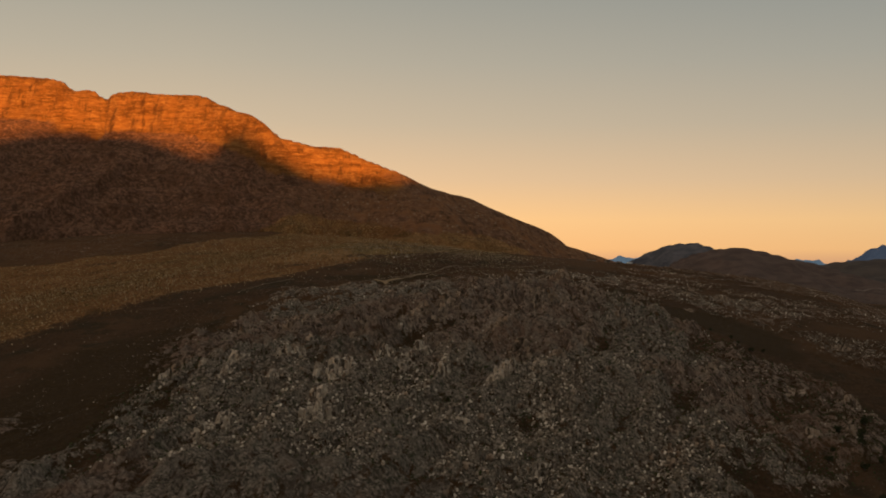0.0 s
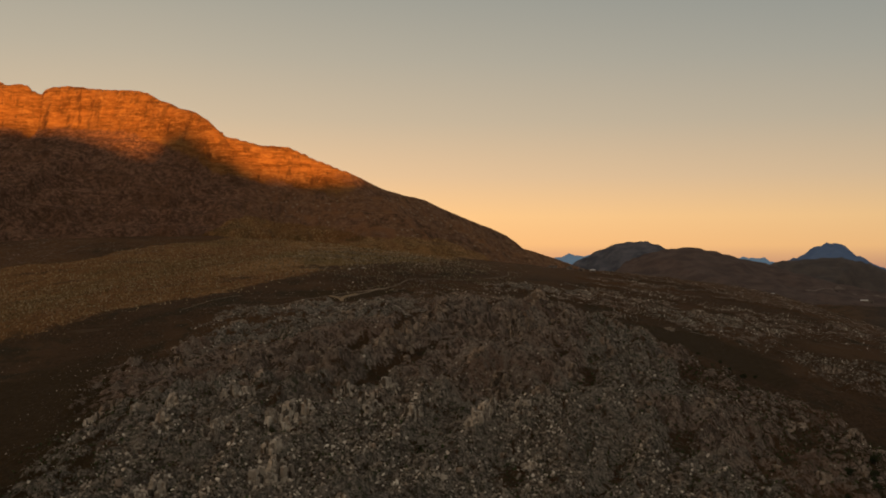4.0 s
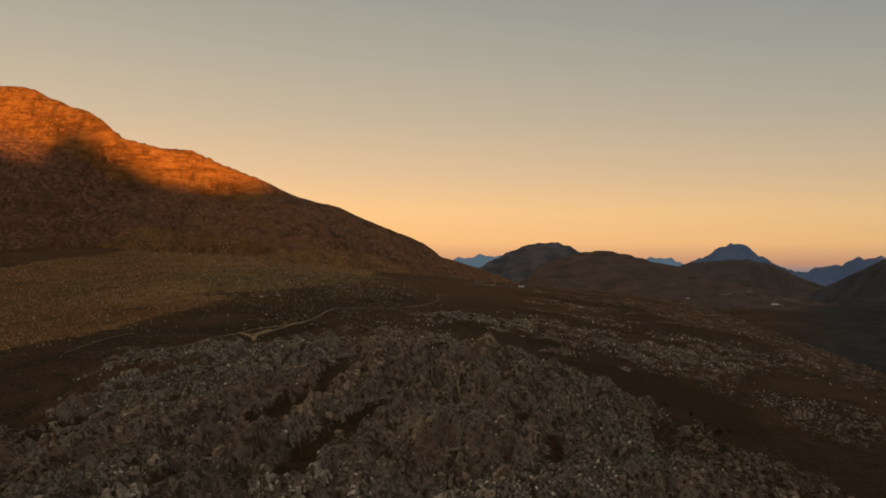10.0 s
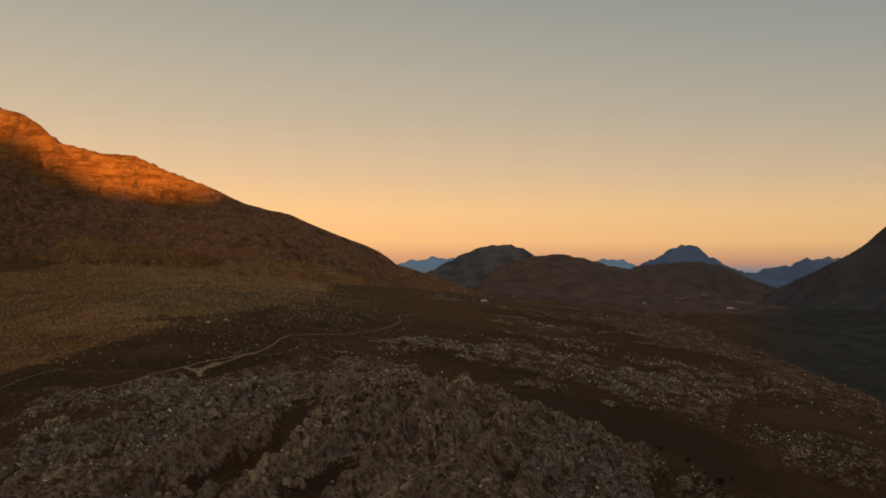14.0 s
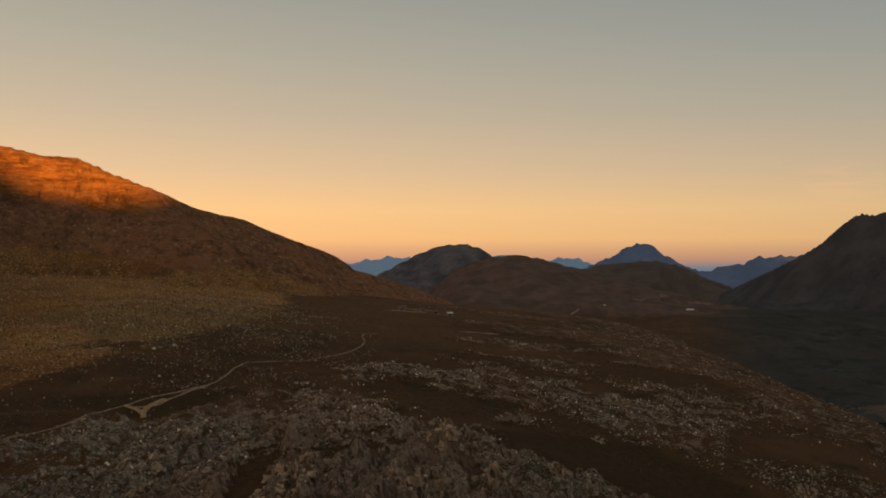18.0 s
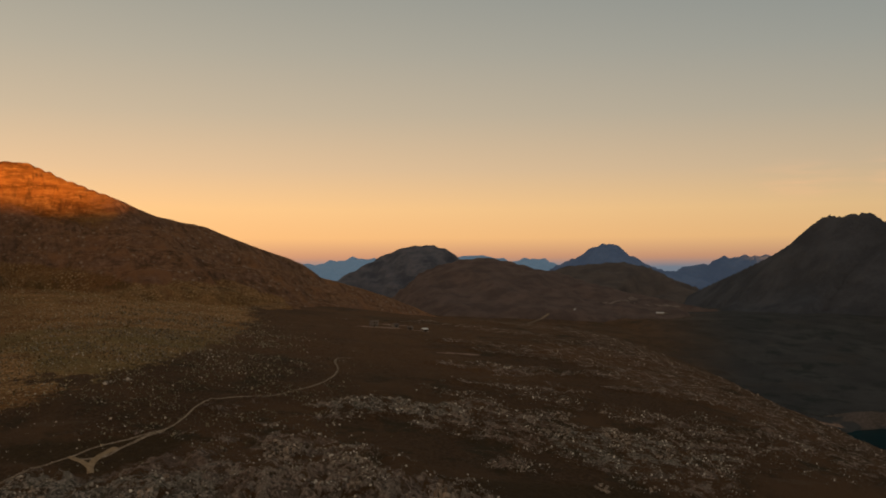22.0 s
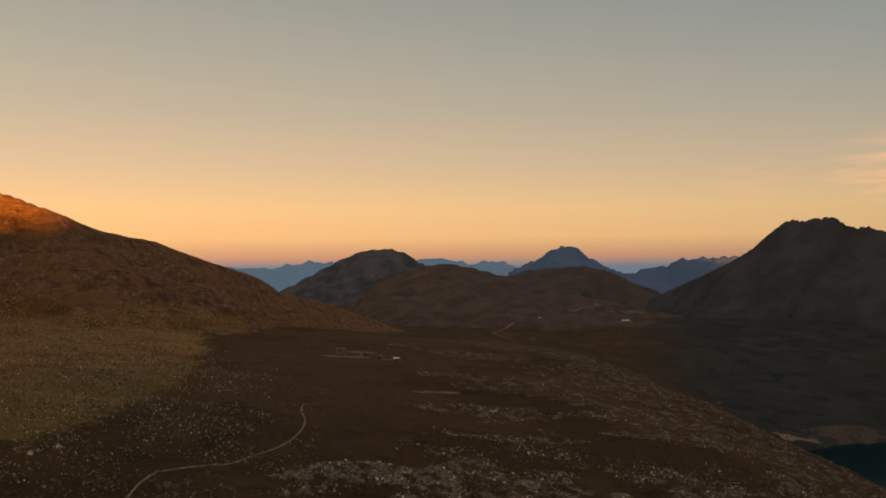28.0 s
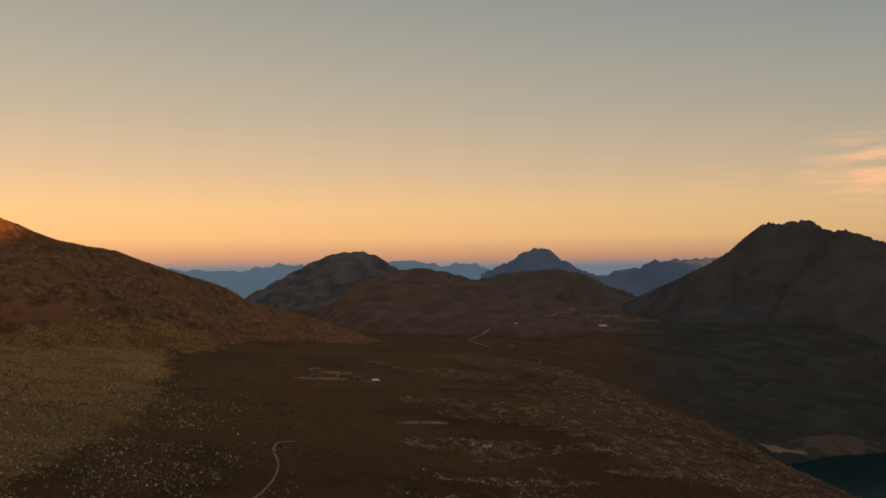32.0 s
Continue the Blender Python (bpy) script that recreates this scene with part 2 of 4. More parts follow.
def scree(x, y):
    """1 where fresh pale rubble lies, 0 on old weathered rock."""
    n = layered(x, y, 40, 59, 4)
    ovals = ((-15, 295, 125, 62), (52, 318, 62, 44), (168, 548, 36, 24), (80, 588, 30, 14), (192, 488, 34, 24), (85, 400, 20, 40), (-48, 475, 50, 42))
    return np.maximum.reduce([in_oval(x, y, o, 0.8, n) for o in ovals])


def block_tone(x, y):
    """A number for each block of rock, from 0 to 1."""
    mark = blocks(0.53 * x + 0.85 * y, 1.5 * (-0.85 * x + 0.53 * y) + 2 * layered(x, y, 20, 63, 2), 8.5, 101)[1]
    mark2 = blocks(x + 1.5 * layered(x, y, 9, 67, 2), y, 3.6, 131)[1]
    return 0.55 * mark + 0.45 * mark2


def rockiness(x, y):
    """1 where bare rock crops out, 0 on heath and grass; low in joints, where heath doubles as shade."""
    inside = blocks(0.53 * x + 0.85 * y, 1.5 * (-0.85 * x + 0.53 * y) + 2 * layered(x, y, 20, 63, 2), 8.5, 101)[0]
    inside2 = blocks(x + 1.5 * layered(x, y, 9, 67, 2), y, 3.6, 131)[0]
    # heath colour in the joints also paints the shade between blocks
    joint = (0.30 + 0.70 * smooth(0.02, 0.24, inside)) * (0.58 + 0.42 * smooth(0.02, 0.26, inside2))
    fine = 0.62 + 0.75 * layered(x, y, 7, 143, 4)
    joint = joint + (np.clip(fine, 0.25, 1) - joint) * smooth(450, 530, y)
    least = 0.28 * smooth(480, 420, y)
    return openness(x, y) * (least + (1 - least) * joint * smooth(-3.0, 0.95, crags(x, y) + 2.0 * scree(x, y)))


def bare_soil(x, y):
    n = layered(x, y, 18, 77, 3)
    return np.maximum.reduce([o[4] * in_oval(x, y, o, 0.8, n) for o in BARE])


def ground_height(x, y):
    x, y = np.asarray(x, float), np.asarray(y, float)
    rock, craggy = openness(x, y), crags(x, y)
    near = 1 - smooth(900, 1600, y)
    relief = rock * np.maximum(craggy, -1.2 + 0.15 * craggy) + (1 - rock) * (0.30 * layered(x, y, 9, 31, 3) + 1.2 * layered(x, y, 60, 37, 2))
    relief = relief - 2.2 * beside(x, y, GULLIES, 8.0)
    z = broad_height(x, y) + relief * near + smooth(760, 1300, y) * 7 * layered(x, y, 150, 41, 5)
    z = z + 13 * np.exp(-((x - 850) / 62) ** 2 - ((y - 1262) / 36) ** 2)
    px, py, rx, ry, level = POND
    dip = in_oval(x, y, (px, py, rx, ry), 0.3, layered(x, y, 90, 83, 3))
    return z * (1 - dip) + np.minimum(z, level - 6) * dip


# ---- materials ----
class Nodes:
    """A material and short ways to join its nodes."""

    def __init__(self, name, rough=0.9):
        self.mat = bpy.data.materials.new(name)
        self.mat.use_nodes = True
        self.nt = self.mat.node_tree
        self.bsdf = self.nt.nodes["Principled BSDF"]
        self.bsdf.inputs["Roughness"].default_value = rough
        self.bsdf.inputs["Specular IOR Level"].default_value = 0.04
        self.coord = self.nt.nodes.new("ShaderNodeNewGeometry").outputs["Position"]

    def put(self, socket, value):
        if isinstance(value, bpy.types.NodeSocket):
            self.nt.links.new(value, socket)
        else:
            socket.default_value = value

    def noise(self, scale, detail=4, rough=0.55, stretch=(1, 1, 1), turn=(0, 0, 0), lacunarity=2.0):
        m, n = self.nt.nodes.new("ShaderNodeMapping"), self.nt.nodes.new("ShaderNodeTexNoise")
        self.nt.links.new(self.coord, m.inputs["Vector"])
        m.inputs["Scale"].default_value = stretch
        m.inputs["Rotation"].default_value = [radians(a) for a in turn]
        self.nt.links.new(m.outputs[0], n.inputs["Vector"])
        n.inputs["Scale"].default_value, n.inputs["Detail"].default_value, n.inputs["Roughness"].default_value = scale, detail, rough
        return n.outputs["Fac"]

    def cells(self, scale, feature="F1"):
        v = self.nt.nodes.new("ShaderNodeTexVoronoi")
        v.feature = feature
        self.nt.links.new(self.coord, v.inputs["Vector"])
        v.inputs["Scale"].default_value = scale
        return v.outputs["Distance"]

    def patches(self, scale, stretch=(1, 1, 1)):
        """A random shade for each of many uneven cells."""
        m, v, s = self.nt.nodes.new("ShaderNodeMapping"), self.nt.nodes.new("ShaderNodeTexVoronoi"), self.nt.nodes.new("ShaderNodeSeparateColor")
        self.nt.links.new(self.coord, m.inputs["Vector"])
        m.inputs["Scale"].default_value = stretch
        self.nt.links.new(m.outputs[0], v.inputs["Vector"])
        v.inputs["Scale"].default_value = scale
        self.nt.links.new(v.outputs["Color"], s.inputs[0])
        return s.outputs[0]

    def span(self, value, a, b, c=0.0, d=1.0):
        m = self.nt.nodes.new("ShaderNodeMapRange")
        m.interpolation_type = "SMOOTHSTEP"
        self.nt.links.new(value, m.inputs["Value"])
        for key, v in zip(("From Min", "From Max", "To Min", "To Max"), (a, b, c, d)):
            m.inputs[key].default_value = v
        return m.outputs[0]

    def math(self, op, a, b):
        m = self.nt.nodes.new("ShaderNodeMath")
        m.operation = op
        self.put(m.inputs[0], a)
        self.put(m.inputs[1], b)
        return m.outputs[0]

    def mix(self, fac, a, b):
        m = self.nt.nodes.new("ShaderNodeMix")
        m.data_type = "RGBA"
        self.put(m.inputs["Factor"], fac)
        self.put(m.inputs["A"], a if isinstance(a, bpy.types.NodeSocket) else (*a, 1))
        self.put(m.inputs["B"], b if isinstance(b, bpy.types.NodeSocket) else (*b, 1))
        return m.outputs["Result"]

    def layer(self, name):
        a = self.nt.nodes.new("ShaderNodeAttribute")
        a.attribute_name = name
        return a.outputs["Fac"]

    def upward(self):
        g = self.nt.nodes.new("ShaderNodeNewGeometry")
        s = self.nt.nodes.new("ShaderNodeSeparateXYZ")
        self.nt.links.new(g.outputs["Normal"], s.inputs[0])
        return s.outputs["Z"]

    def random(self, island=False):
        if island:
            return self.nt.nodes.new("ShaderNodeNewGeometry").outputs["Random Per Island"]
        return self.nt.nodes.new("ShaderNodeObjectInfo").outputs["Random"]

    def done(self, colour, bump=None, strength=0.5, distance=1.0):
        self.put(self.bsdf.inputs["Base Color"], colour if isinstance(colour, bpy.types.NodeSocket) else (*colour, 1))
        if bump is not None:
            b = self.nt.nodes.new("ShaderNodeBump")
            b.inputs["Strength"].default_value, b.inputs["Distance"].default_value = strength, distance
            self.nt.links.new(bump, b.inputs["Height"])
            self.nt.links.new(b.outputs[0], self.bsdf.inputs["Normal"])
        return self.mat


def dry_grass(n, rusty):
    """Colour of the tufted ochre grass; rusty says where it turns redder."""
    grass = n.mix(n.span(n.noise(0.45, 7, 0.75), 0.35, 0.7), (0.235, 0.117, 0.043), (0.530, 0.288, 0.116))
    grass = n.mix(n.span(n.noise(0.011, 5, 0.6), 0.46, 0.60, 0.0, 0.7), grass, n.mix(n.span(n.noise(0.6, 7, 0.75), 0.35, 0.7), (0.160, 0.072, 0.024), (0.370, 0.178, 0.060)))
    grass = n.mix(rusty, grass, n.mix(n.span(n.noise(0.5, 7, 0.75), 0.35, 0.7), (0.125, 0.058, 0.020), (0.310, 0.148, 0.052)))
    grass = n.mix(n.span(n.noise(0.009, 6, 0.65), 0.50, 0.60, 0.0, 0.6), grass, n.mix(n.span(n.noise(0.5, 7, 0.75), 0.35, 0.7), (0.092, 0.060, 0.021), (0.235, 0.158, 0.058)))
    grass = n.mix(n.span(n.noise(0.022, 7, 0.7), 0.50, 0.62, 0.0, 0.75), grass, n.mix(n.span(n.noise(0.5, 7, 0.75), 0.35, 0.7), (0.135, 0.058, 0.021), (0.330, 0.155, 0.058)))
    grass = n.mix(n.span(n.noise(0.030, 7, 0.7, (1, 2.0, 1), (0, 0, 25)), 0.52, 0.66, 0.0, 0.7), grass, (0.098, 0.052, 0.021))
    grass = n.mix(n.span(n.noise(0.7, 6, 0.8), 0.56, 0.44, 0.0, 0.5), grass, (0.098, 0.055, 0.022))
    specks = n.math("MULTIPLY", n.span(n.cells(0.52), 0.46, 0.16, 0.0, 0.7), n.span(n.noise(0.04, 5), 0.32, 0.58))
    return n.mix(specks, grass, (0.56, 0.355, 0.175))


def make_ground():
    n = Nodes("heath_rock_and_grass", 0.95)
    heath = n.mix(n.span(n.noise(0.7, 6, 0.65), 0.35, 0.7), (0.058, 0.0335, 0.0178), (0.108, 0.0610, 0.0318))
    heath = n.mix(n.span(n.noise(0.018, 5), 0.42, 0.66), heath, (0.108, 0.059, 0.0295))
    heath = n.mix(n.span(n.noise(0.06, 6, 0.65), 0.50, 0.66), heath, (0.053, 0.0375, 0.0205))
    heath = n.mix(n.span(n.noise(0.05, 7, 0.7, (0.35, 1.6, 1), (0, 0, -12)), 0.58, 0.68, 0.0, 0.6), heath, (0.125, 0.078, 0.046))
    heath = n.mix(n.math("MULTIPLY", n.layer("ruddy"), n.span(n.noise(0.012, 5, 0.6), 0.38, 0.58)), heath, n.mix(n.span(n.noise(0.5, 6, 0.7), 0.35, 0.7), (0.084, 0.044, 0.0210), (0.155, 0.080, 0.038)))
    heath = n.mix(n.math("MULTIPLY", n.layer("ruddy"), n.span(n.noise(0.035, 7, 0.72), 0.54, 0.66, 0.0, 0.6)), heath, (0.140, 0.082, 0.045))
    scrub = n.mix(n.span(n.noise(0.010, 7, 0.62), 0.35, 0.7), (0.042, 0.0405, 0.0385), (0.062, 0.0580, 0.0540))
    scrub = n.mix(n.span(n.noise(0.022, 7, 0.7), 0.50, 0.62, 0.0, 0.8), scrub, (0.026, 0.0305, 0.0265))
    scrub = n.mix(n.span(n.noise(0.006, 6, 0.65), 0.54, 0.66, 0.0, 0.7), scrub, (0.058, 0.049, 0.042))
    heath = n.mix(n.layer("scrub"), heath, scrub)
    heath = n.mix(n.layer("damp"), heath, n.mix(n.span(n.noise(0.5, 6, 0.7), 0.35, 0.7), (0.050, 0.0310, 0.0150), (0.076, 0.0470, 0.0225)))
    grass = dry_grass(n, n.layer("rusty"))
    grass = n.mix(n.math("MULTIPLY", n.layer("lush"), n.span(n.noise(0.05, 6, 0.7), 0.34, 0.60, 0.15, 0.7)), grass, n.mix(n.span(n.noise(0.5, 7, 0.75), 0.35, 0.68), (0.100, 0.070, 0.026), (0.260, 0.190, 0.074)))
    pebbles = n.math("MULTIPLY", n.span(n.cells(0.62), 0.20, 0.12), n.span(n.noise(0.03, 5), 0.46, 0.66))
    heath = n.mix(pebbles, heath, (0.19, 0.135, 0.090))
    fresh = n.mix(n.span(n.noise(1.0, 8, 0.72, (1, 1, 0.5)), 0.40, 0.62), (0.074, 0.060, 0.044), (0.310, 0.249, 0.187))
    fresh = n.mix(n.span(n.patches(1.3), 0.62, 1.0, 0.0, 0.8), fresh, (0.46, 0.355, 0.275))
    fresh = n.mix(n.span(n.noise(0.33, 7, 0.75), 0.51, 0.63, 0.0, 0.85), fresh, n.mix(n.span(n.noise(1.5, 5), 0.3, 0.7), (0.030, 0.034, 0.017), (0.066, 0.068, 0.034)))
    worn = n.mix(n.span(n.noise(0.8, 8, 0.72, (1, 1, 0.35)), 0.40, 0.62), (0.110, 0.074, 0.052), (0.385, 0.270, 0.197))
    worn = n.mix(n.span(n.noise(2.2, 5, 0.7, (1, 1, 0.2)), 0.56, 0.70, 0.0, 0.55), worn, (0.070, 0.052, 0.040))
    worn = n.mix(n.span(n.patches(1.0), 0.66, 1.0, 0.0, 0.7), worn, (0.39, 0.288, 0.212))
    worn = n.mix(n.span(n.patches(0.8, (1, 1, 0.5)), 0.30, 0.08, 0.0, 0.7), worn, (0.042, 0.032, 0.024))
    worn = n.mix(n.span(n.noise(0.035, 5, 0.6), 0.46, 0.62, 0.0, 0.7), worn, n.mix(n.span(n.noise(0.9, 8, 0.75), 0.3, 0.7), (0.105, 0.060, 0.038), (0.295, 0.180, 0.118)))
    worn = n.mix(n.span(n.noise(0.12, 8, 0.75), 0.50, 0.64, 0.0, 0.75), worn, n.mix(n.span(n.noise(1.0, 6, 0.75), 0.35, 0.7), (0.056, 0.038, 0.026), (0.135, 0.093, 0.066)))
    stone = n.mix(n.span(n.math("ADD", n.layer("scree"), n.math("MULTIPLY", n.math("SUBTRACT", n.noise(0.06, 5), 0.5), 1.2)), 0.2, 0.8), worn, fresh)
    stone = n.mix(n.span(n.layer("tone"), 0.52, 0.85, 0.0, 0.45), stone, n.mix(n.span(n.noise(1.2, 8, 0.72, (1, 1, 0.4)), 0.40, 0.62), (0.115, 0.090, 0.068), (0.400, 0.325, 0.250)))
    stone = n.mix(n.span(n.layer("tone"), 0.48, 0.15, 0.0, 0.6), stone, n.mix(n.span(n.noise(1.2, 8, 0.75), 0.3, 0.7), (0.056, 0.039, 0.028), (0.150, 0.105, 0.076)))
    soil = n.mix(n.span(n.noise(0.3, 5), 0.35, 0.7), (0.17, 0.100, 0.066), (0.36, 0.240, 0.172))
    colour = n.mix(n.span(n.math("ADD", n.layer("grass"), n.math("MULTIPLY", n.math("SUBTRACT", n.noise(0.16, 8, 0.8), 0.5), 1.3)), 0.40, 0.62), heath, grass)
    edge = n.math("ADD", n.layer("rock"), n.math("MULTIPLY", n.math("SUBTRACT", n.noise(0.35, 9, 0.82), 0.5), 2.2))
    colour = n.mix(n.span(edge, 0.40, 0.60), colour, stone)
    colour = n.mix(n.span(n.layer("soil"), 0.3, 0.7), colour, soil)
    bump = n.math("ADD", n.noise(0.8, 9, 0.78), n.math("ADD", n.math("MULTIPLY", n.cells(0.8), -0.4), n.math("MULTIPLY", n.noise(1.4, 5, 0.7, (1, 1, 0.25)), 0.5)))
    return n.done(colour, bump, 1.0, 2.0)


def make_crag():
    n = Nodes("layered_sandstone_crag", 0.9)
    stone = n.mix(n.span(n.noise(0.05, 7, 0.65, (0.6, 0.6, 3.5), (4, 6, 0)), 0.3, 0.7), (0.115, 0.050, 0.016), (0.29, 0.138, 0.044))
    stone = n.mix(n.span(n.noise(0.22, 7, 0.72, (0.5, 0.5, 1.6), (4, 6, 0)), 0.46, 0.68), stone, (0.34, 0.180, 0.062))
    stone = n.mix(n.span(n.noise(0.09, 6, 0.65, (1, 1, 0.25)), 0.56, 0.66, 0.0, 0.8), stone, (0.085, 0.040, 0.018))
    grey = n.mix(n.span(n.noise(0.16, 9, 0.78, (0.8, 0.8, 1.8)), 0.36, 0.68), (0.126, 0.066, 0.039), (0.360, 0.197, 0.118))
    brush = n.mix(n.span(n.noise(0.20, 7, 0.75), 0.35, 0.7), (0.150, 0.074, 0.037), (0.335, 0.174, 0.090))
    brush = n.mix(n.span(n.noise(0.5, 6, 0.8), 0.54, 0.70), brush, (0.310, 0.195, 0.125))
    brush = n.mix(n.span(n.noise(0.12, 8, 0.78, (1, 1, 1.5)), 0.55, 0.66, 0.0, 0.75), brush, n.mix(n.span(n.noise(0.6, 6, 0.75), 0.35, 0.7), (0.120, 0.072, 0.045), (0.340, 0.220, 0.145)))
    brush = n.mix(n.span(n.noise(0.07, 8, 0.75), 0.54, 0.66, 0.0, 0.7), brush, (0.070, 0.036, 0.019))
    brush = n.mix(n.math("MULTIPLY", n.span(n.cells(0.16), 0.28, 0.14), n.span(n.noise(0.02, 5), 0.36, 0.54)), brush, (0.36, 0.250, 0.165))
    grass = dry_grass(n, n.span(n.noise(0.01, 4), 0.4, 0.6, 0.0, 0.5))
    grey = n.mix(n.span(n.noise(0.05, 8, 0.72, (0.35, 0.35, 2.6), (5, 8, 0)), 0.52, 0.64, 0.0, 0.45), grey, (0.290, 0.165, 0.100))
    grey = n.mix(n.span(n.noise(0.016, 6, 0.68, (1.6, 1, 0.6)), 0.50, 0.62, 0.0, 0.38), grey, (0.070, 0.037, 0.022))
    brush = n.mix(n.span(n.noise(0.020, 7, 0.7, (1.5, 1, 0.6)), 0.50, 0.62), brush, (0.265, 0.126, 0.058))
    flat = n.math("ADD", n.upward(), n.math("MULTIPLY", n.math("SUBTRACT", n.noise(0.06, 7, 0.65), 0.5), 0.8))
    low = n.mix(n.span(flat, 0.50, 0.80), grey, brush)
    dark = n.mix(n.span(n.noise(0.22, 8, 0.76, (0.9, 0.9, 1.1), (4, 6, 0)), 0.40, 0.64), (0.086, 0.043, 0.026), (0.305, 0.165, 0.102))
    dark = n.mix(n.span(n.noise(0.06, 7, 0.7, (1.2, 1.2, 0.3)), 0.52, 0.64, 0.0, 0.65), dark, (0.058, 0.033, 0.023))
    dark = n.mix(n.span(n.noise(0.05, 7, 0.7, (0.4, 0.4, 2.2), (4, 6, 0)), 0.55, 0.66, 0.0, 0.5), dark, (0.260, 0.145, 0.090))
    dark = n.mix(n.span(n.noise(0.018, 6, 0.65), 0.50, 0.62, 0.0, 0.5), dark, (0.150, 0.072, 0.038))
    low = n.mix(n.layer("bare"), low, dark)
    colour = n.mix(n.span(n.math("ADD", n.layer("cliff"), n.math("MULTIPLY", n.math("SUBTRACT", n.noise(0.05, 6, 0.65), 0.5), 0.8)), 0.35, 0.65), low, stone)
    colour = n.mix(n.span(n.math("ADD", n.layer("grass"), n.math("MULTIPLY", n.math("SUBTRACT", n.noise(0.04, 7, 0.7), 0.5), 0.6)), 0.38, 0.62), colour, grass)
    cracks = n.span(n.noise(0.10, 7, 0.7, (1, 1, 0.16)), 0.50, 0.42)
    colour = n.mix(n.math("MULTIPLY", cracks, n.span(n.noise(0.03, 4), 0.40, 0.62, 0.1, 0.55)), colour, (0.060, 0.030, 0.015))
    bump = n.math("ADD", n.math("MULTIPLY", n.noise(0.10, 8, 0.68, (0.7, 0.7, 2.2), (4, 6, 0)), 0.35), n.math("ADD", n.math("MULTIPLY", n.noise(0.16, 9, 0.75), 1.1), n.math("MULTIPLY", n.noise(0.12, 6, 0.7, (1, 1, 0.2)), 0.7)))
    return n.done(colour, bump, 1.0, 7.0)


def make_far(name, dark, light, size, glow=None, haze_power=0.0):
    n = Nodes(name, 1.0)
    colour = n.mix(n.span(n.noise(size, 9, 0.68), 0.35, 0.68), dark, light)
    # haze over far mountains is put in as emission
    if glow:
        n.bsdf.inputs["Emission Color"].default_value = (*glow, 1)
        n.bsdf.inputs["Emission Strength"].default_value = haze_power
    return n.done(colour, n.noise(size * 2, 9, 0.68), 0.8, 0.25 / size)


GROUND, CRAG = make_ground(), make_crag()
BROWN_HILL = make_far("brown_heath_hill", (0.074, 0.051, 0.042), (0.118, 0.080, 0.064), 0.022)
# grey rock colour with the blue of distance haze put in
GREY_HILL = make_far("hazed_grey_rock_mountain", (0.047, 0.049, 0.060), (0.112, 0.105, 0.112), 0.014)
# the bluish tint of this dark colour is painted haze
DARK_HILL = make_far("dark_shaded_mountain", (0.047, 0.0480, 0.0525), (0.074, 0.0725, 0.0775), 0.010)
DUSK_HILL = make_far("dull_brown_hill", (0.064, 0.053, 0.047), (0.092, 0.073, 0.062), 0.016)
# blue distance haze is put into base colour and emission of these two
HAZE_NEAR = make_far("hazed_blue_mountain", (0.055, 0.07, 0.10), (0.075, 0.095, 0.13), 0.006, (0.22, 0.34, 0.58), 0.021)
HAZE_FAR = make_far("hazed_blue_range", (0.07, 0.10, 0.14), (0.09, 0.12, 0.16), 0.005, (0.27, 0.42, 0.56), 0.062)


# ---- meshes ----
def grid_mesh(name, xs, ys, z, material, layers=()):
    """A sheet of quads over crossing lines, with heights z[row of y, column of x]."""
    nx, ny = len(xs), len(ys)
    gx, gy = np.meshgrid(xs, ys)
    mesh = bpy.data.meshes.new(name)
    mesh.vertices.add(nx * ny)
    mesh.vertices.foreach_set("co", np.stack([gx, gy, z], -1).astype(np.float32).ravel())
    i = (np.arange(ny - 1)[:, None] * nx + np.arange(nx - 1)[None]).ravel()
    quads = np.stack([i, i + 1, i + nx + 1, i + nx], -1)
    mesh.loops.add(quads.size)
    mesh.loops.foreach_set("vertex_index", quads.ravel().astype(np.int32))
    mesh.polygons.add(len(quads))
    mesh.polygons.foreach_set("loop_start", (np.arange(len(quads)) * 4).astype(np.int32))
    mesh.polygons.foreach_set("loop_total", np.full(len(quads), 4, np.int32))
    mesh.polygons.foreach_set("use_smooth", np.ones(len(quads), bool))
    for key, values in layers:
        mesh.attributes.new(key, "FLOAT", "POINT").data.foreach_set("value", values.astype(np.float32).ravel())
    mesh.materials.append(material)
    mesh.update()
    mesh.validate()
    return mesh


def spaced(parts):
    """Places along a line: (start, end, step) after one another, the last end included."""
    out = []
    for a, b, step in parts:
        out.extend(np.linspace(a, b, max(2, int(round((b - a) / step))), endpoint=False))
    return np.array(out + [parts[-1][1]])


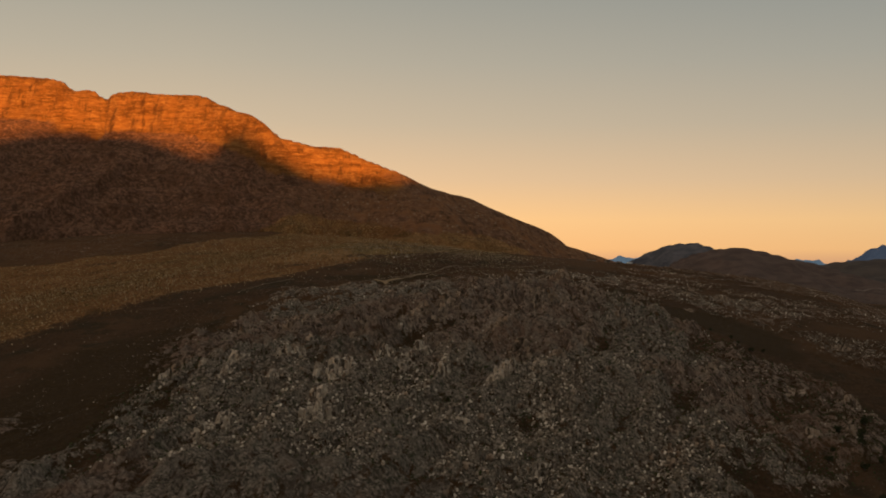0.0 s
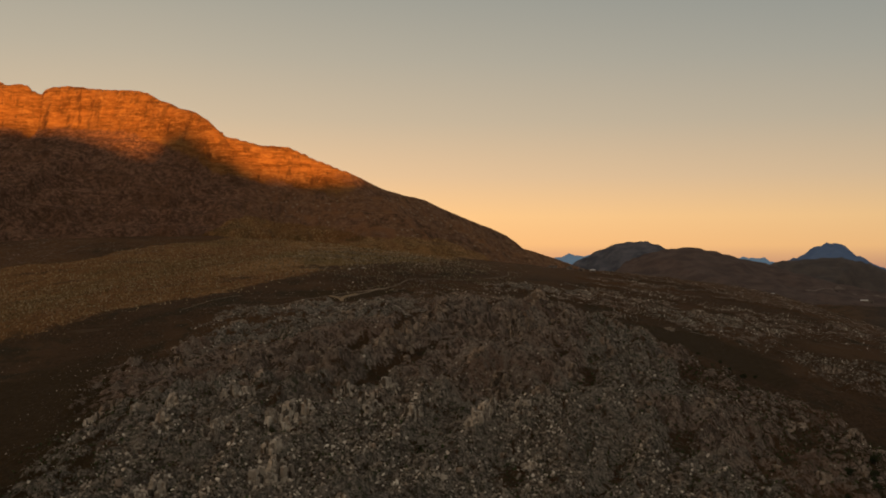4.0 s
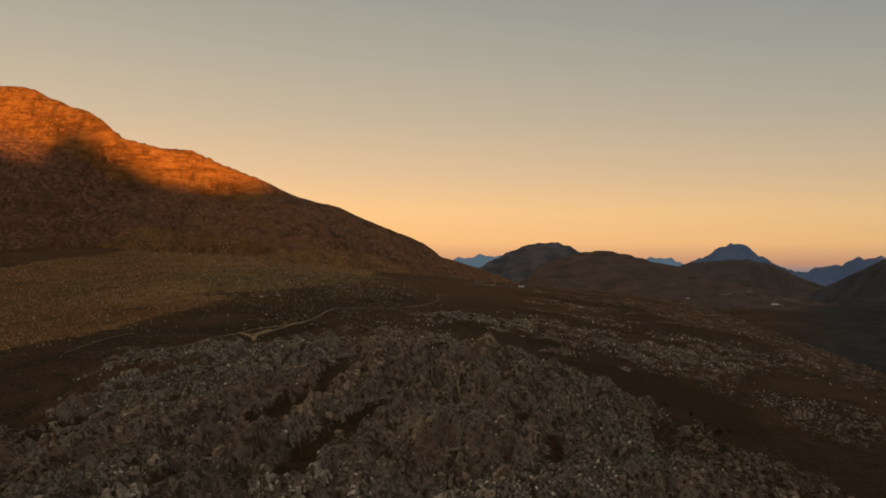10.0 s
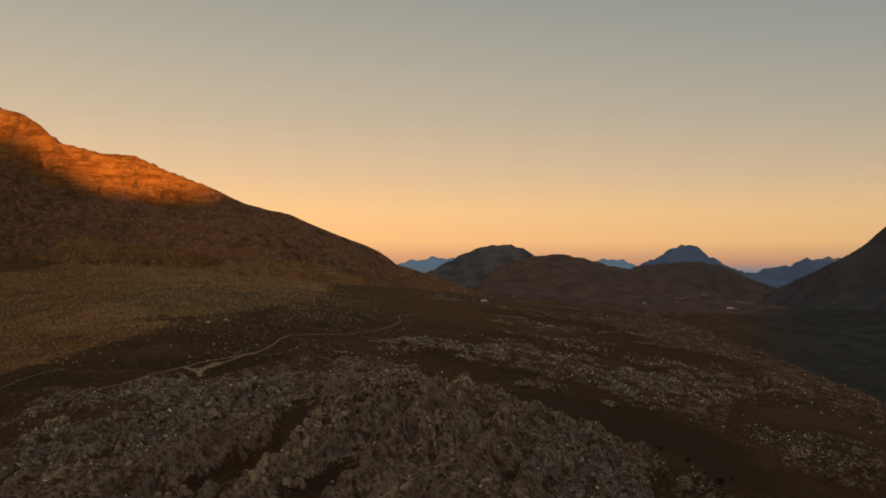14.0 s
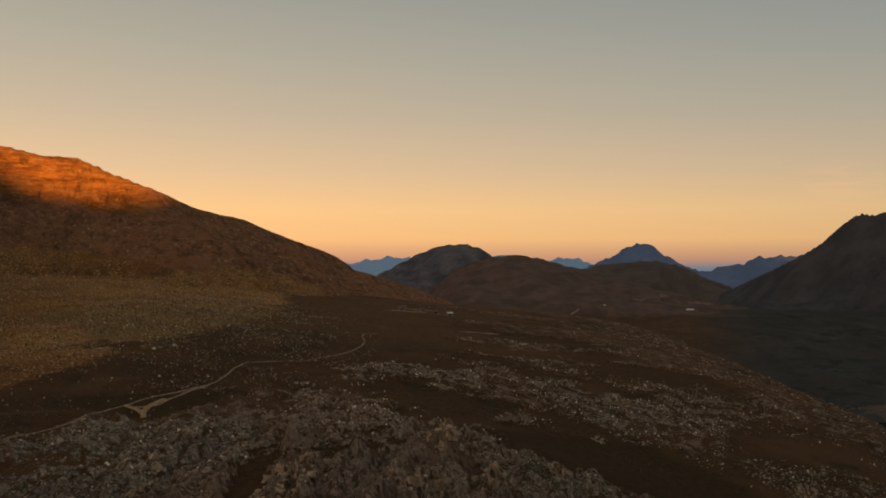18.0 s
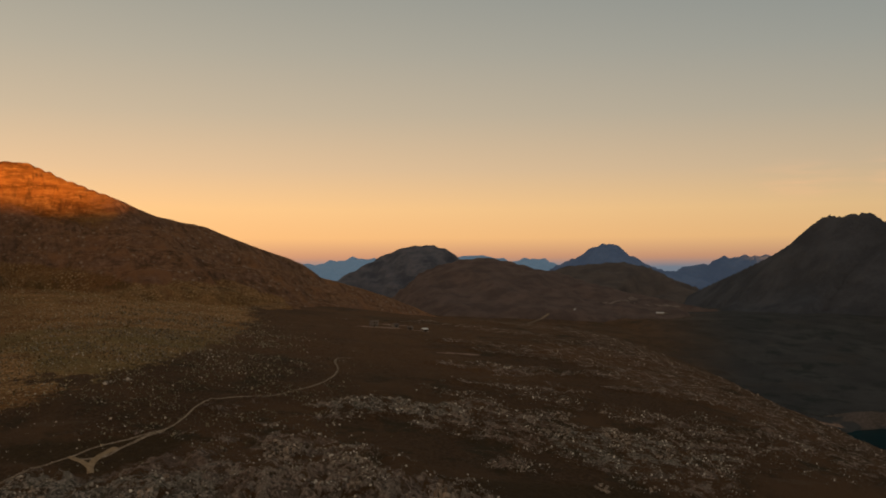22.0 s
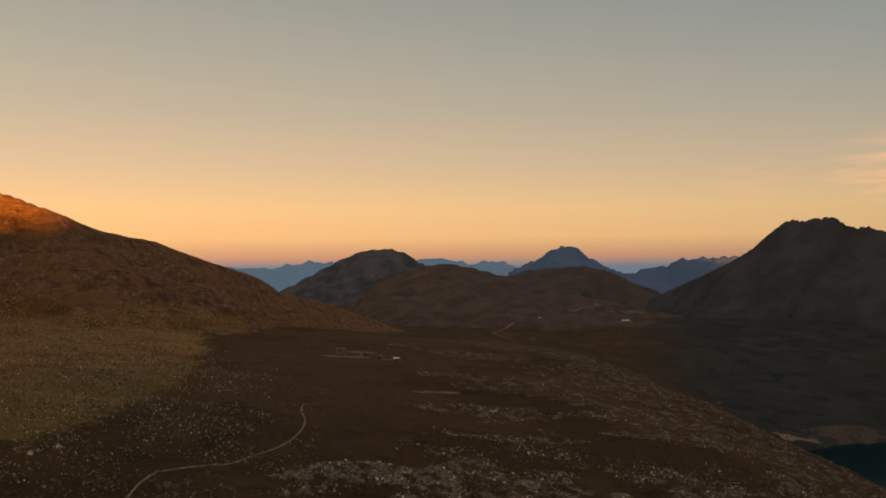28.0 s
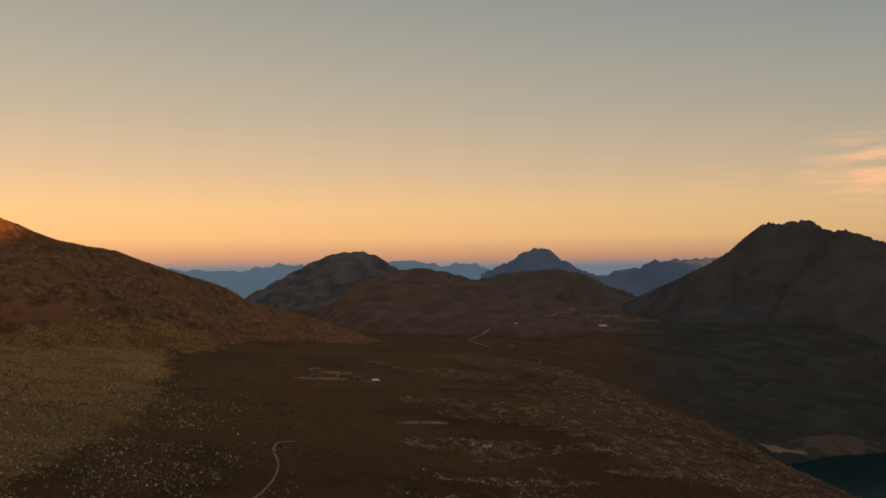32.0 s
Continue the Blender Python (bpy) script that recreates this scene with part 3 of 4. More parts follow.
def grassy(x, y):
    """1 on the ochre grass fan below the mountain."""
    wob = 14 * layered(x, y, 70, 51, 4)
    edge = np.interp(y, [200, 439, 514, 560, 598, 650, 742, 820, 907, 980, 1030], [-330, -197, -141, -86, -46, -5, 26, 40, 50, 56, 74])
    tongue = in_oval(x, y, (46, 1066, 52, 28), 0.6, wob / 14)
    # the dark foot of the crags, and dark bushy hollows in the grass
    top = np.interp(x, [-900, -400, -315, -278, -245, -203, -187, -160, -120], [700, 755, 770, 776, 800, 858, 905, 975, 1060])
    dark = smooth(-8, 8, y + 2.2 * wob - top)
    for spot in ((-221, 691, 13, 7), (-258, 742, 22, 8), (-50, 621, 14, 9), (-182, 930, 36, 16), (-190, 760, 14, 7), (-100, 588, 22, 8)):
        dark = np.maximum(dark, 0.52 * in_oval(x, y, spot, 1.8, layered(x, y, 16, 53, 4)))
    return np.maximum(smooth(30, -30, x + 1.3 * wob - edge) * (1 - dark), 0.8 * tongue)


def valley_scrub(x, y):
    """1 on the dark scrub of the valley beside and beyond the spur."""
    n = 26 * layered(x, y, 120, 57, 4)
    spur = np.interp(y, [200, 330, 400, 520, 700, 900, 1100, 1500, 2000], [120, 136, 190, 268, 372, 470, 530, 640, 850])
    deep = smooth(15, 80 + 0.16 * np.maximum(y - 600, 0), x + 1.6 * n - spur)
    return deep


def damp(x, y):
    """1 on the dark lawns in the hollows."""
    n = layered(x, y, 30, 57, 4)
    return np.maximum.reduce([in_oval(x, y, h, 0.5, n) for h in HOLLOWS + ((-118, 350, 48, 90), (160, 350, 22, 40))])


gx = spaced([(-4900, -900, 200), (-900, -420, 16), (-420, -130, 4), (-130, 215, 0.8), (215, 400, 2.6), (400, 1000, 8), (1000, 1600, 30), (1600, 4900, 220)])
gy = spaced([(-4900, -600, 250), (-600, 220, 20), (220, 258, 3), (258, 610, 0.8), (610, 900, 2.6), (900, 1300, 6), (1300, 2200, 18), (2200, 4900, 120)])
GX, GY = np.meshgrid(gx, gy)
ground = new("ground", grid_mesh("ground", gx, gy, ground_height(GX, GY), GROUND, [("rock", rockiness(GX, GY)), ("grass", grassy(GX, GY)), ("soil", bare_soil(GX, GY)), ("scrub", valley_scrub(GX, GY)), ("damp", damp(GX, GY)), ("rusty", 0.85 * smooth(-50, -140, GX + 70 * layered(GX, GY, 110, 87, 4))), ("scree", scree(GX, GY)), ("lush", in_oval(GX, GY, (-28, 690, 58, 78), 0.9, layered(GX, GY, 50, 85, 4))), ("tone", block_tone(GX, GY)), ("ruddy", smooth(560, 780, GY) * smooth(460, 200, GX))]))
tagged(ground, "rough brown heath ground with grey rock outcrops and ochre grass", "ground", kind="structure")


def ridge_mountain(name, crest, material, label, front, back, res, seed, lumps=(60, 12), cliff=(0, 0), jag=3.0, terraces=0.0, group="", kind="", reach=900, foot=-80, category="mountain", layers=None, crest_lumps=0.12, flutes=0.0, cliff_west=False):
    """A mountain under a crest line (places x, y, z), which falls away in front of it and behind it.
    front and back: fall per metre near the crest and further down; cliff: a sheer drop below the crest and how wide it is."""
    crest = np.asarray(crest, float)
    t = np.r_[0, np.cumsum(np.hypot(*np.diff(crest[:, :2], axis=0).T))]
    line = np.stack([np.interp(np.arange(0, t[-1], res * 1.5), t, crest[:, k]) for k in range(3)], -1)
    way = np.gradient(line[:, :2], axis=0)
    x0, y0 = line[:, :2].min(0) - reach
    x1, y1 = line[:, :2].max(0) + reach
    xs, ys = np.arange(x0, x1, res), np.arange(y0, y1, res)
    X, Y = np.meshgrid(xs, ys)
    p = np.stack([X.ravel(), Y.ravel()], -1)
    best = np.full(len(p), 1e18)
    pick = np.zeros(len(p), int)
    for k in range(len(line)):
        d = (p[:, 0] - line[k, 0]) ** 2 + (p[:, 1] - line[k, 1]) ** 2
        m = d < best
        best[m], pick[m] = d[m], k
    dist = np.sqrt(best)
    rim = smooth(reach * 0.72, reach, dist)
    side = way[pick, 0] * (p[:, 1] - line[pick, 1]) - way[pick, 1] * (p[:, 0] - line[pick, 0])
    top = line[pick, 2]
    wob = layered(p[:, 0], p[:, 1], lumps[0] * 3, seed + 3, 4)
    dist = np.maximum(dist * (1 + 0.25 * wob), 0)
    steep = np.where(side < 0, front[0], back[0])
    easy = np.where(side < 0, front[1], back[1])
    knee = np.where(side < 0, front[2], back[2])
    fall = np.where(dist < knee, steep * dist, steep * knee + easy * (dist - knee))
    if flutes:
        along = pick * res * 1.5 + np.sum((p - line[pick, :2]) * way[pick], axis=1) / np.maximum(np.linalg.norm(way[pick], axis=1), 1e-6)
        bend = 14 * layered(p[:, 0], p[:, 1], 60, seed + 23, 3)
        column = layered(along + bend, dist * 0.12, 34, seed + 27, 4, True)
        dist = np.maximum(dist + flutes * (0.3 + 0.7 * smooth(20, -190, p[:, 0])) * column * smooth(3, 16, dist) * (side < 0), 0)
        fall = np.where(dist < knee, steep * dist, steep * knee + easy * (dist - knee))
    if cliff[0]:
        dist = np.maximum(dist + 6 * layered(p[:, 0], p[:, 1], 24, seed + 17, 3) * smooth(4, 14, dist), 0)
        sheer = 0.12 + 0.88 * smooth(20, -190, p[:, 0] + 30 * wob) if cliff_west else 1.0
        fall = fall + cliff[0] * sheer * smooth(cliff[1] * 0.15, cliff[1], dist) * (side < 0)
    z = top - fall
    grow = smooth(0, lumps[0] * 1.2, dist)
    gully = layered(p[:, 0], p[:, 1], lumps[0], seed, 5, True)
    z = z + lumps[1] * gully * (crest_lumps + (1 - crest_lumps) * grow) + jag * layered(p[:, 0], p[:, 1], lumps[0] * 0.35, seed + 9, 3) * (1 - 0.5 * grow)
    if terraces:
        band = z / terraces + 0.8 * wob
        z = z + terraces * 0.36 * np.sin(2 * np.pi * band) / np.pi * smooth(0, 20, dist)
        z = z + terraces * 0.08 * np.sin(2 * np.pi * (z / (terraces * 0.37) + 0.5 * wob)) / np.pi * smooth(0, 12, dist)
    z = (np.maximum(z, foot) - 160 * rim).reshape(X.shape)
    extra = layers(X, Y, z, (top - z.ravel()).reshape(X.shape)) if layers else ()
    return tagged(new(name, grid_mesh(name, xs, ys, z, material, extra)), label, category, group, kind)


# crest lines, from one end to the other (front is on the side the camera sees)
LEFT_CREST = ((-917, 1234, 344), (-733, 1224, 345), (-549, 1209, 340), (-527, 1207, 338), (-505, 1204, 337), (-484, 1202, 335), (-469, 1201, 331), (-460, 1200, 323), (-453, 1199, 318), (-446, 1198, 319), (-436, 1197, 320), (-427, 1195, 318), (-420, 1195, 312), (-413, 1195, 307), (-409, 1195, 309), (-405, 1195, 314), (-396, 1193, 316), (-381, 1190, 318), (-363, 1187, 317), (-355, 1185, 314), (-332, 1182, 313), (-300, 1176, 311), (-284, 1168, 307), (-269, 1160, 298), (-256, 1153, 294), (-242, 1145, 287), (-227, 1137, 283), (-208, 1126, 271), (-198, 1122, 262), (-189, 1119, 253), (-147, 1132, 245), (-121, 1135, 245), (-95, 1131, 232), (-55, 1127, 216), (-17, 1156, 201), (31, 1193, 191), (83, 1246, 174), (139, 1304, 157), (166, 1339, 140), (250, 1420, 119), (330, 1490, 91), (420, 1570, 60), (520, 1660, 15))
RIGHT_CREST = ((1482, 2856, 42), (1489, 2650, 102), (1491, 2531, 134), (1500, 2438, 164), (1503, 2382, 182), (1506, 2317, 208), (1506, 2273, 233), (1506, 2229, 254), (1513, 2211, 266), (1518, 2199, 268), (1524, 2186, 268), (1530, 2169, 263), (1535, 2153, 269), (1538, 2144, 271), (1542, 2135, 267), (1551, 2126, 272), (1557, 2118, 275), (1562, 2110, 268), (1568, 2100, 262), (1577, 2083, 251), (1582, 2062, 243), (1582, 2043, 245), (1581, 2023, 246), (1585, 2005, 239), (1592, 1983, 234), (1599, 1958, 223), (1606, 1931, 216), (1686, 1817, 232), (1858, 1645, 259), (1983, 1385, 267))
GREY_CREST = ((437, 3703, 11), (544, 3714, 70), (672, 3717, 136), (794, 3722, 195), (876, 3722, 223), (957, 3712, 232), (1005, 3695, 214), (1052, 3677, 177), (1127, 3650, 136), (1243, 3557, 75))
ROUND_CREST = ((491, 2424, 65), (526, 2411, 96), (567, 2395, 135), (608, 2379, 154), (654, 2362, 165), (709, 2352, 170), (769, 2351, 161), (823, 2353, 145), (902, 2377, 133), (972, 2405, 105))
LOW_CREST = ((1073, 3114, 85), (1154, 3083, 129), (1219, 3059, 148), (1300, 3029, 155), (1372, 3002, 160), (1445, 2975, 145), (1484, 2907, 108), (1506, 2847, 67))
PEAK_CREST = ((1445, 4365, -3), (1645, 4395, 105), (1740, 4359, 157), (1835, 4323, 199), (1882, 4305, 234), (1937, 4284, 251), (1977, 4269, 240), (2024, 4252, 202), (2095, 4226, 158), (2165, 4148, 125), (2279, 4052, 87))
BLUE_LEFT = ((-950, 4987, 196), (-78, 4662, 191), (271, 4532, 183), (402, 4483, 172), (620, 4402, 167), (751, 4353, 187), (849, 4316, 193), (925, 4289, 164), (1100, 4224, 127))
BLUE_MIDDLE = ((1016, 4682, 124), (1328, 4565, 202), (1424, 4529, 204), (1496, 4503, 188), (1592, 4467, 179), (1659, 4442, 194), (1736, 4414, 167), (1831, 4378, 141))
BLUE_RIGHT = ((2191, 4298, 111), (2288, 4262, 130), (2337, 4243, 161), (2385, 4225, 150), (2458, 4198, 190), (2579, 4152, 197), (2701, 4107, 201), (2798, 4071, 207), (3030, 3931, 191), (3470, 3715, 148))


def crag_layers(x, y, z, below):
    """Where the mountain shows its cliffs and where grass climbs its foot."""
    cliff = smooth(62, 34, below + 0.04 * (x + 300)) * smooth(40, -150, x)
    line = np.interp(x, [-700, -370, -245, -183, -150, -108, -68, -28, 10, 45, 75, 95, 112], [60, 60, 108, 146, 164, 161, 152, 144, 141, 138, 132, 124, -400])
    return [("cliff", cliff), ("bare", 0.85 * smooth(-100, -200, x + 40 * layered(x, y, 120, 95, 4))), ("grass", smooth(9, -9, z - line + 13 * layered(x, y, 75, 99, 4)))]


ridge_mountain("mountain", LEFT_CREST, CRAG, "high craggy sandstone mountain with its cliff top in red evening sun", (0.55, 0.42, 130), (0.5, 0.5, 100), 3.0, 3, (85, 13), (40, 30), 1.2, 16.0, reach=380, foot=-150, layers=crag_layers, flutes=8.0, cliff_west=True)
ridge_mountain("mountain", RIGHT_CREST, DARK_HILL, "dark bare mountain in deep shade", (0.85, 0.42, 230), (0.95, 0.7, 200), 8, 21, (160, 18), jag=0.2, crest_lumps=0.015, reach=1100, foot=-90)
ridge_mountain("mountain", GREY_CREST, GREY_HILL, "grey rocky mountain with haze in its colour, behind the brown hills", (0.5, 0.45, 300), (0.6, 0.6, 200), 22, 33, (150, 26), jag=4.0, reach=600, foot=-60)
ridge_mountain("hill", ROUND_CREST, BROWN_HILL, "round brown heath hill across the valley", (0.28, 0.22, 200), (0.3, 0.3, 200), 14, 43, (130, 14), jag=1.5, crest_lumps=0.05, reach=600, foot=-20, category="hill")
ridge_mountain("hill", LOW_CREST, DUSK_HILL, "low dark heath hill below the blue peak", (0.30, 0.20, 200), (0.3, 0.3, 200), 18, 53, (140, 14), jag=2.5, reach=700, foot=-20, category="hill")
# peak and ranges carry their haze in the material's blue and glow
ridge_mountain("mountain", PEAK_CREST, HAZE_NEAR, "distant pointed mountain with blue haze in its colour and glow", (0.5, 0.4, 200), (0.6, 0.6, 200), 22, 63, (160, 14), jag=1.0, crest_lumps=0.03, reach=340, foot=-120)
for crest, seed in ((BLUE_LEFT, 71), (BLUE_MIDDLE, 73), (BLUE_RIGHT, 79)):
    ridge_mountain("mountain_range", crest, HAZE_NEAR if crest is BLUE_RIGHT else HAZE_FAR, "pale far mountain range with haze in its colour and glow", (0.8, 0.8, 200), (0.8, 0.8, 200), 30, seed, (180, 12), jag=1.0 if crest is BLUE_RIGHT else 2.5, reach=250, foot=-200, group="far ranges", category="mountain range")
# the ridge behind the camera, in whose shade the valley lies
u, v = Vector((TO_SUN.x, TO_SUN.y)).normalized(), Vector((-TO_SUN.y, TO_SUN.x)).normalized()
rise = math.tan(radians(SUN_RISE))
SHADE = ((-2500, 316), (-900, 270), (-300, 250), (-90, 258), (-65, 271), (-35, 279), (0, 276), (30, 270), (60, 264), (85, 249), (106, 242), (130, 234), (139, 234), (146, 258), (154, 280), (166, 266), (179, 253), (195, 241), (206, 233), (219, 226), (240, 216), (260, 210), (290, 207), (310, 207), (327, 208), (345, 211), (372, 222), (420, 244), (600, 330), (1200, 420), (3500, 460))
crest = []
for s, high in SHADE:
    q = u * 1000 + v * s
    gone = 1000 + 1090
    crest.append((q.x, q.y, high + gone * rise))
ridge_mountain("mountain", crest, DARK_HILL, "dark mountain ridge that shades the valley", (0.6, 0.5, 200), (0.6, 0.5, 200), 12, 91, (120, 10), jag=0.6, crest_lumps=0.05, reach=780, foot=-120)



# ---- rocks and plants ----
def joined(name, verts, faces, material, smooth_faces=False):
    mesh = bpy.data.meshes.new(name)
    mesh.from_pydata(verts, [], faces)
    mesh.materials.append(material)
    if smooth_faces:
        mesh.polygons.foreach_set("use_smooth", [True] * len(mesh.polygons))
    mesh.update()
    return mesh


def part(name, bm, material, parent, label=""):
    mesh = bpy.data.meshes.new(name)
    bm.to_mesh(mesh)
    bm.free()
    mesh.materials.append(material)
    ob = new(name, mesh)
    ob.parent = parent
    return tagged(ob, label)


def make_rock(name, dark, light, scar):
    n = Nodes(name, 0.9)
    base = n.mix(n.random(), dark, light)
    base = n.mix(n.span(n.patches(1.1), 0.55, 0.95, 0.0, 0.75), base, scar)
    base = n.mix(n.span(n.patches(0.9, (1, 1, 0.45)), 0.30, 0.10, 0.0, 0.85), base, (0.045, 0.031, 0.020))
    base = n.mix(n.span(n.noise(0.5, 4), 0.56, 0.68, 0.0, 0.7), base, (0.18, 0.108, 0.062))
    return n.done(base, n.noise(2.5, 7, 0.7), 0.9, 0.5)


def make_scatter(name, dark, light, other, share=0.8):
    n = Nodes(name, 0.95)
    r = n.random(True)
    colour = n.mix(n.span(r, 0.0, 1.0), dark, light)
    colour = n.mix(n.span(r, share, share + 0.02), colour, other)
    return n.done(colour, n.noise(2.0, 5), 0.6, 0.3)


ROCK = make_rock("weathered_brown_rock", (0.100, 0.070, 0.049), (0.29, 0.212, 0.152), (0.37, 0.275, 0.195))
PALE_ROCK = make_rock("fresh_pale_rock", (0.185, 0.145, 0.108), (0.48, 0.39, 0.295), (0.58, 0.475, 0.36))
STONES = make_scatter("loose_grey_stones", (0.090, 0.068, 0.049), (0.34, 0.270, 0.200), (0.58, 0.485, 0.375), 0.85)
HEATH_STONES = make_scatter("weathered_small_stones", (0.085, 0.058, 0.038), (0.28, 0.200, 0.138), (0.50, 0.39, 0.285), 0.84)
SHRUBS = make_scatter("dark_heath_leaves", (0.044, 0.040, 0.018), (0.085, 0.072, 0.032), (0.066, 0.084, 0.032), 0.70)
TUFTS = make_scatter("dry_ochre_grass_blades", (0.095, 0.056, 0.020), (0.24, 0.150, 0.060), (0.52, 0.40, 0.24), 0.68)
PALE_TUFTS = make_scatter("bleached_grass_blades", (0.085, 0.062, 0.032), (0.30, 0.235, 0.145), (0.40, 0.33, 0.22), 0.85)
LEAVES = make_scatter("dark_green_bush_leaves", (0.024, 0.028, 0.014), (0.050, 0.056, 0.025), (0.060, 0.054, 0.026), 0.85)
SCRUB_LEAVES = make_scatter("grey_brown_scrub_leaves", (0.026, 0.021, 0.014), (0.050, 0.040, 0.026), (0.060, 0.050, 0.030), 0.8)
BARK = make_far("grey_brown_bark", (0.05, 0.038, 0.028), (0.10, 0.08, 0.06), 6.0)
rng = np.random.default_rng(7)

BOX_V = np.array([(x, y, z) for x in (-0.6, 0.6) for y in (-0.6, 0.6) for z in (-0.6, 0.6)])
BOX_F = np.array([(0, 1, 3, 2), (4, 6, 7, 5), (0, 4, 5, 1), (2, 3, 7, 6), (0, 2, 6, 4), (1, 5, 7, 3)])


def scatter(count, density, box, seed):
    """Random places in the box (x0, x1, y0, y1), kept where density is high."""
    r = np.random.default_rng(seed)
    out = np.zeros((0, 2))
    while len(out) < count:
        p = np.stack([r.uniform(box[0], box[1], count * 3), r.uniform(box[2], box[3], count * 3)], -1)
        out = np.concatenate([out, p[r.random(len(p)) < density(p[:, 0], p[:, 1])]])
    return out[:count]


def random_turns(r, count):
    q = r.normal(size=(count, 4))
    q /= np.linalg.norm(q, axis=1)[:, None]
    w, x, y, z = q.T
    return np.stack([np.stack([1 - 2 * (y * y + z * z), 2 * (x * y - z * w), 2 * (x * z + y * w)], -1), np.stack([2 * (x * y + z * w), 1 - 2 * (x * x + z * z), 2 * (y * z - x * w)], -1), np.stack([2 * (x * z - y * w), 2 * (y * z + x * w), 1 - 2 * (x * x + y * y)], -1)], 1)


def stone_field(name, places, sizes, material, label, seed, sink=0.25, category="rocks"):
    r = np.random.default_rng(seed)
    n = len(places)
    v = BOX_V[None] * r.uniform(0.6, 1.3, (n, 8, 3)) * np.stack([r.uniform(0.75, 1.5, n), r.uniform(0.6, 1.0, n), r.uniform(0.5, 0.95, n)], -1)[:, None]
    v = np.einsum("nij,nkj->nki", random_turns(r, n), v) * sizes[:, None, None] * 0.5
    z = ground_height(places[:, 0], places[:, 1])
    v = v + np.stack([places[:, 0], places[:, 1], z + sizes * sink], -1)[:, None]
    f = BOX_F[None] + 8 * np.arange(n)[:, None, None]
    ob = new(name, joined(name, v.reshape(-1, 3).tolist(), f.reshape(-1, 4).tolist(), material))
    return tagged(ob, label, category, kind="stuff")


def blade_field(name, places, sizes, material, label, seed, blades=6, category="shrubs", spread=0.55, lean=0.6):
    """Tufts and low shrubs, each a spray of narrow leaves from one root."""
    r = np.random.default_rng(seed)
    n = len(places)
    root = np.stack([places[:, 0], places[:, 1], ground_height(places[:, 0], places[:, 1]) - 0.05], -1)
    a = r.uniform(0, 2 * np.pi, (n, blades))
    out = np.stack([np.cos(a), np.sin(a), np.zeros_like(a)], -1)
    across = np.stack([-np.sin(a), np.cos(a), np.zeros_like(a)], -1)
    tall = (sizes[:, None] * r.uniform(0.6, 1.1, (n, blades)))[..., None]
    up = np.array([0, 0, 1.0])
    base = root[:, None] + out * tall * 0.15
    mid = root[:, None] + out * tall * spread * 0.55 + up * tall * 0.6
    tip = root[:, None] + out * tall * spread * (1 + lean * r.random((n, blades, 1))) + up * tall * r.uniform(0.6, 1.0, (n, blades, 1))
    wide = across * tall * 0.24
    v = np.stack([base - wide * 0.6, base + wide * 0.6, mid + wide, mid - wide, tip], 2)
    k = 5 * np.arange(n * blades)[:, None]
    quads, tris = k + np.array([[0, 1, 2, 3]]), k + np.array([[3, 2, 4]])
    ob = new(name, joined(name, v.reshape(-1, 3).tolist(), quads.tolist() + tris.tolist(), material))
    return tagged(ob, label, category, kind="stuff")


def near_weight(x, y):
    return np.clip(1.25 - (y - 260) / 700, 0.25, 1)


def stone_density(x, y):
    n = layered(x, y, 22, 201, 3)
    scree = np.maximum(in_oval(x, y, (35, 300, 75, 55), 0.6, n), in_oval(x, y, (-30, 285, 60, 45), 0.6, n))
    return np.clip((0.20 + 0.80 * scree) * openness(x, y) * (0.25 + 0.35 * scree + (0.75 - 0.35 * scree) * rockiness(x, y)) * smooth(-0.4, 0.3, n), 0, 1) * near_weight(x, y)


p = scatter(38000, stone_density, (-130, 240, 256, 640), 11)
stone_field("loose_stones", p, (0.32 + 1.15 * rng.random(len(p)) ** 3.2) * (0.62 + 0.38 * scree(p[:, 0], p[:, 1])), STONES, "pale grey loose stones strewn over the rocky knoll", 12)
p = scatter(5500, lambda x, y: np.clip(rockiness(x, y) - 0.12, 0, 1) * smooth(-0.25, 0.3, layered(x, y, 18, 205, 3)), (20, 260, 470, 640), 13)
stone_field("loose_stones", p, 0.3 + 0.9 * rng.random(len(p)) ** 3.0, STONES, "pale grey loose stones on the heath slope", 14)
p = scatter(3000, lambda x, y: np.clip(rockiness(x, y) - 0.15, 0, 1) * smooth(-0.2, 0.4, layered(x, y, 24, 207, 3)), (60, 430, 600, 1000), 37)
stone_field("loose_stones", p, 0.4 + 0.7 * rng.random(len(p)) ** 2.5, HEATH_STONES, "weathered stones strewn along the rocky spur", 38)


def dot_density(x, y):
    n = layered(x, y, 30, 211, 3)
    return np.clip(in_oval(x, y, (2, 710, 78, 180), 0.7, n) * smooth(-0.35, 0.35, n), 0, 1) * (1 - 0.6 * in_oval(x, y, (90, 690, 40, 120)))


p = scatter(4200, dot_density, (-130, 110, 480, 900), 15)
stone_field("loose_stones", p, 0.28 + 0.8 * rng.random(len(p)) ** 2.8, HEATH_STONES, "small pale stones dotted over the dark heath", 16)
p = scatter(1200, lambda x, y: 0 * x + 1, (-330, -60, 400, 700), 17)
stone_field("loose_stones", p, 0.2 + 0.4 * rng.random(len(p)) ** 2.5, HEATH_STONES, "small pale stones dotted over heath and grass", 18)

p = scatter(1500, lambda x, y: smooth(-0.3, 0.4, layered(x, y, 26, 221, 3)) * (1 - grassy(x, y)), (-190, -40, 330, 620), 19)
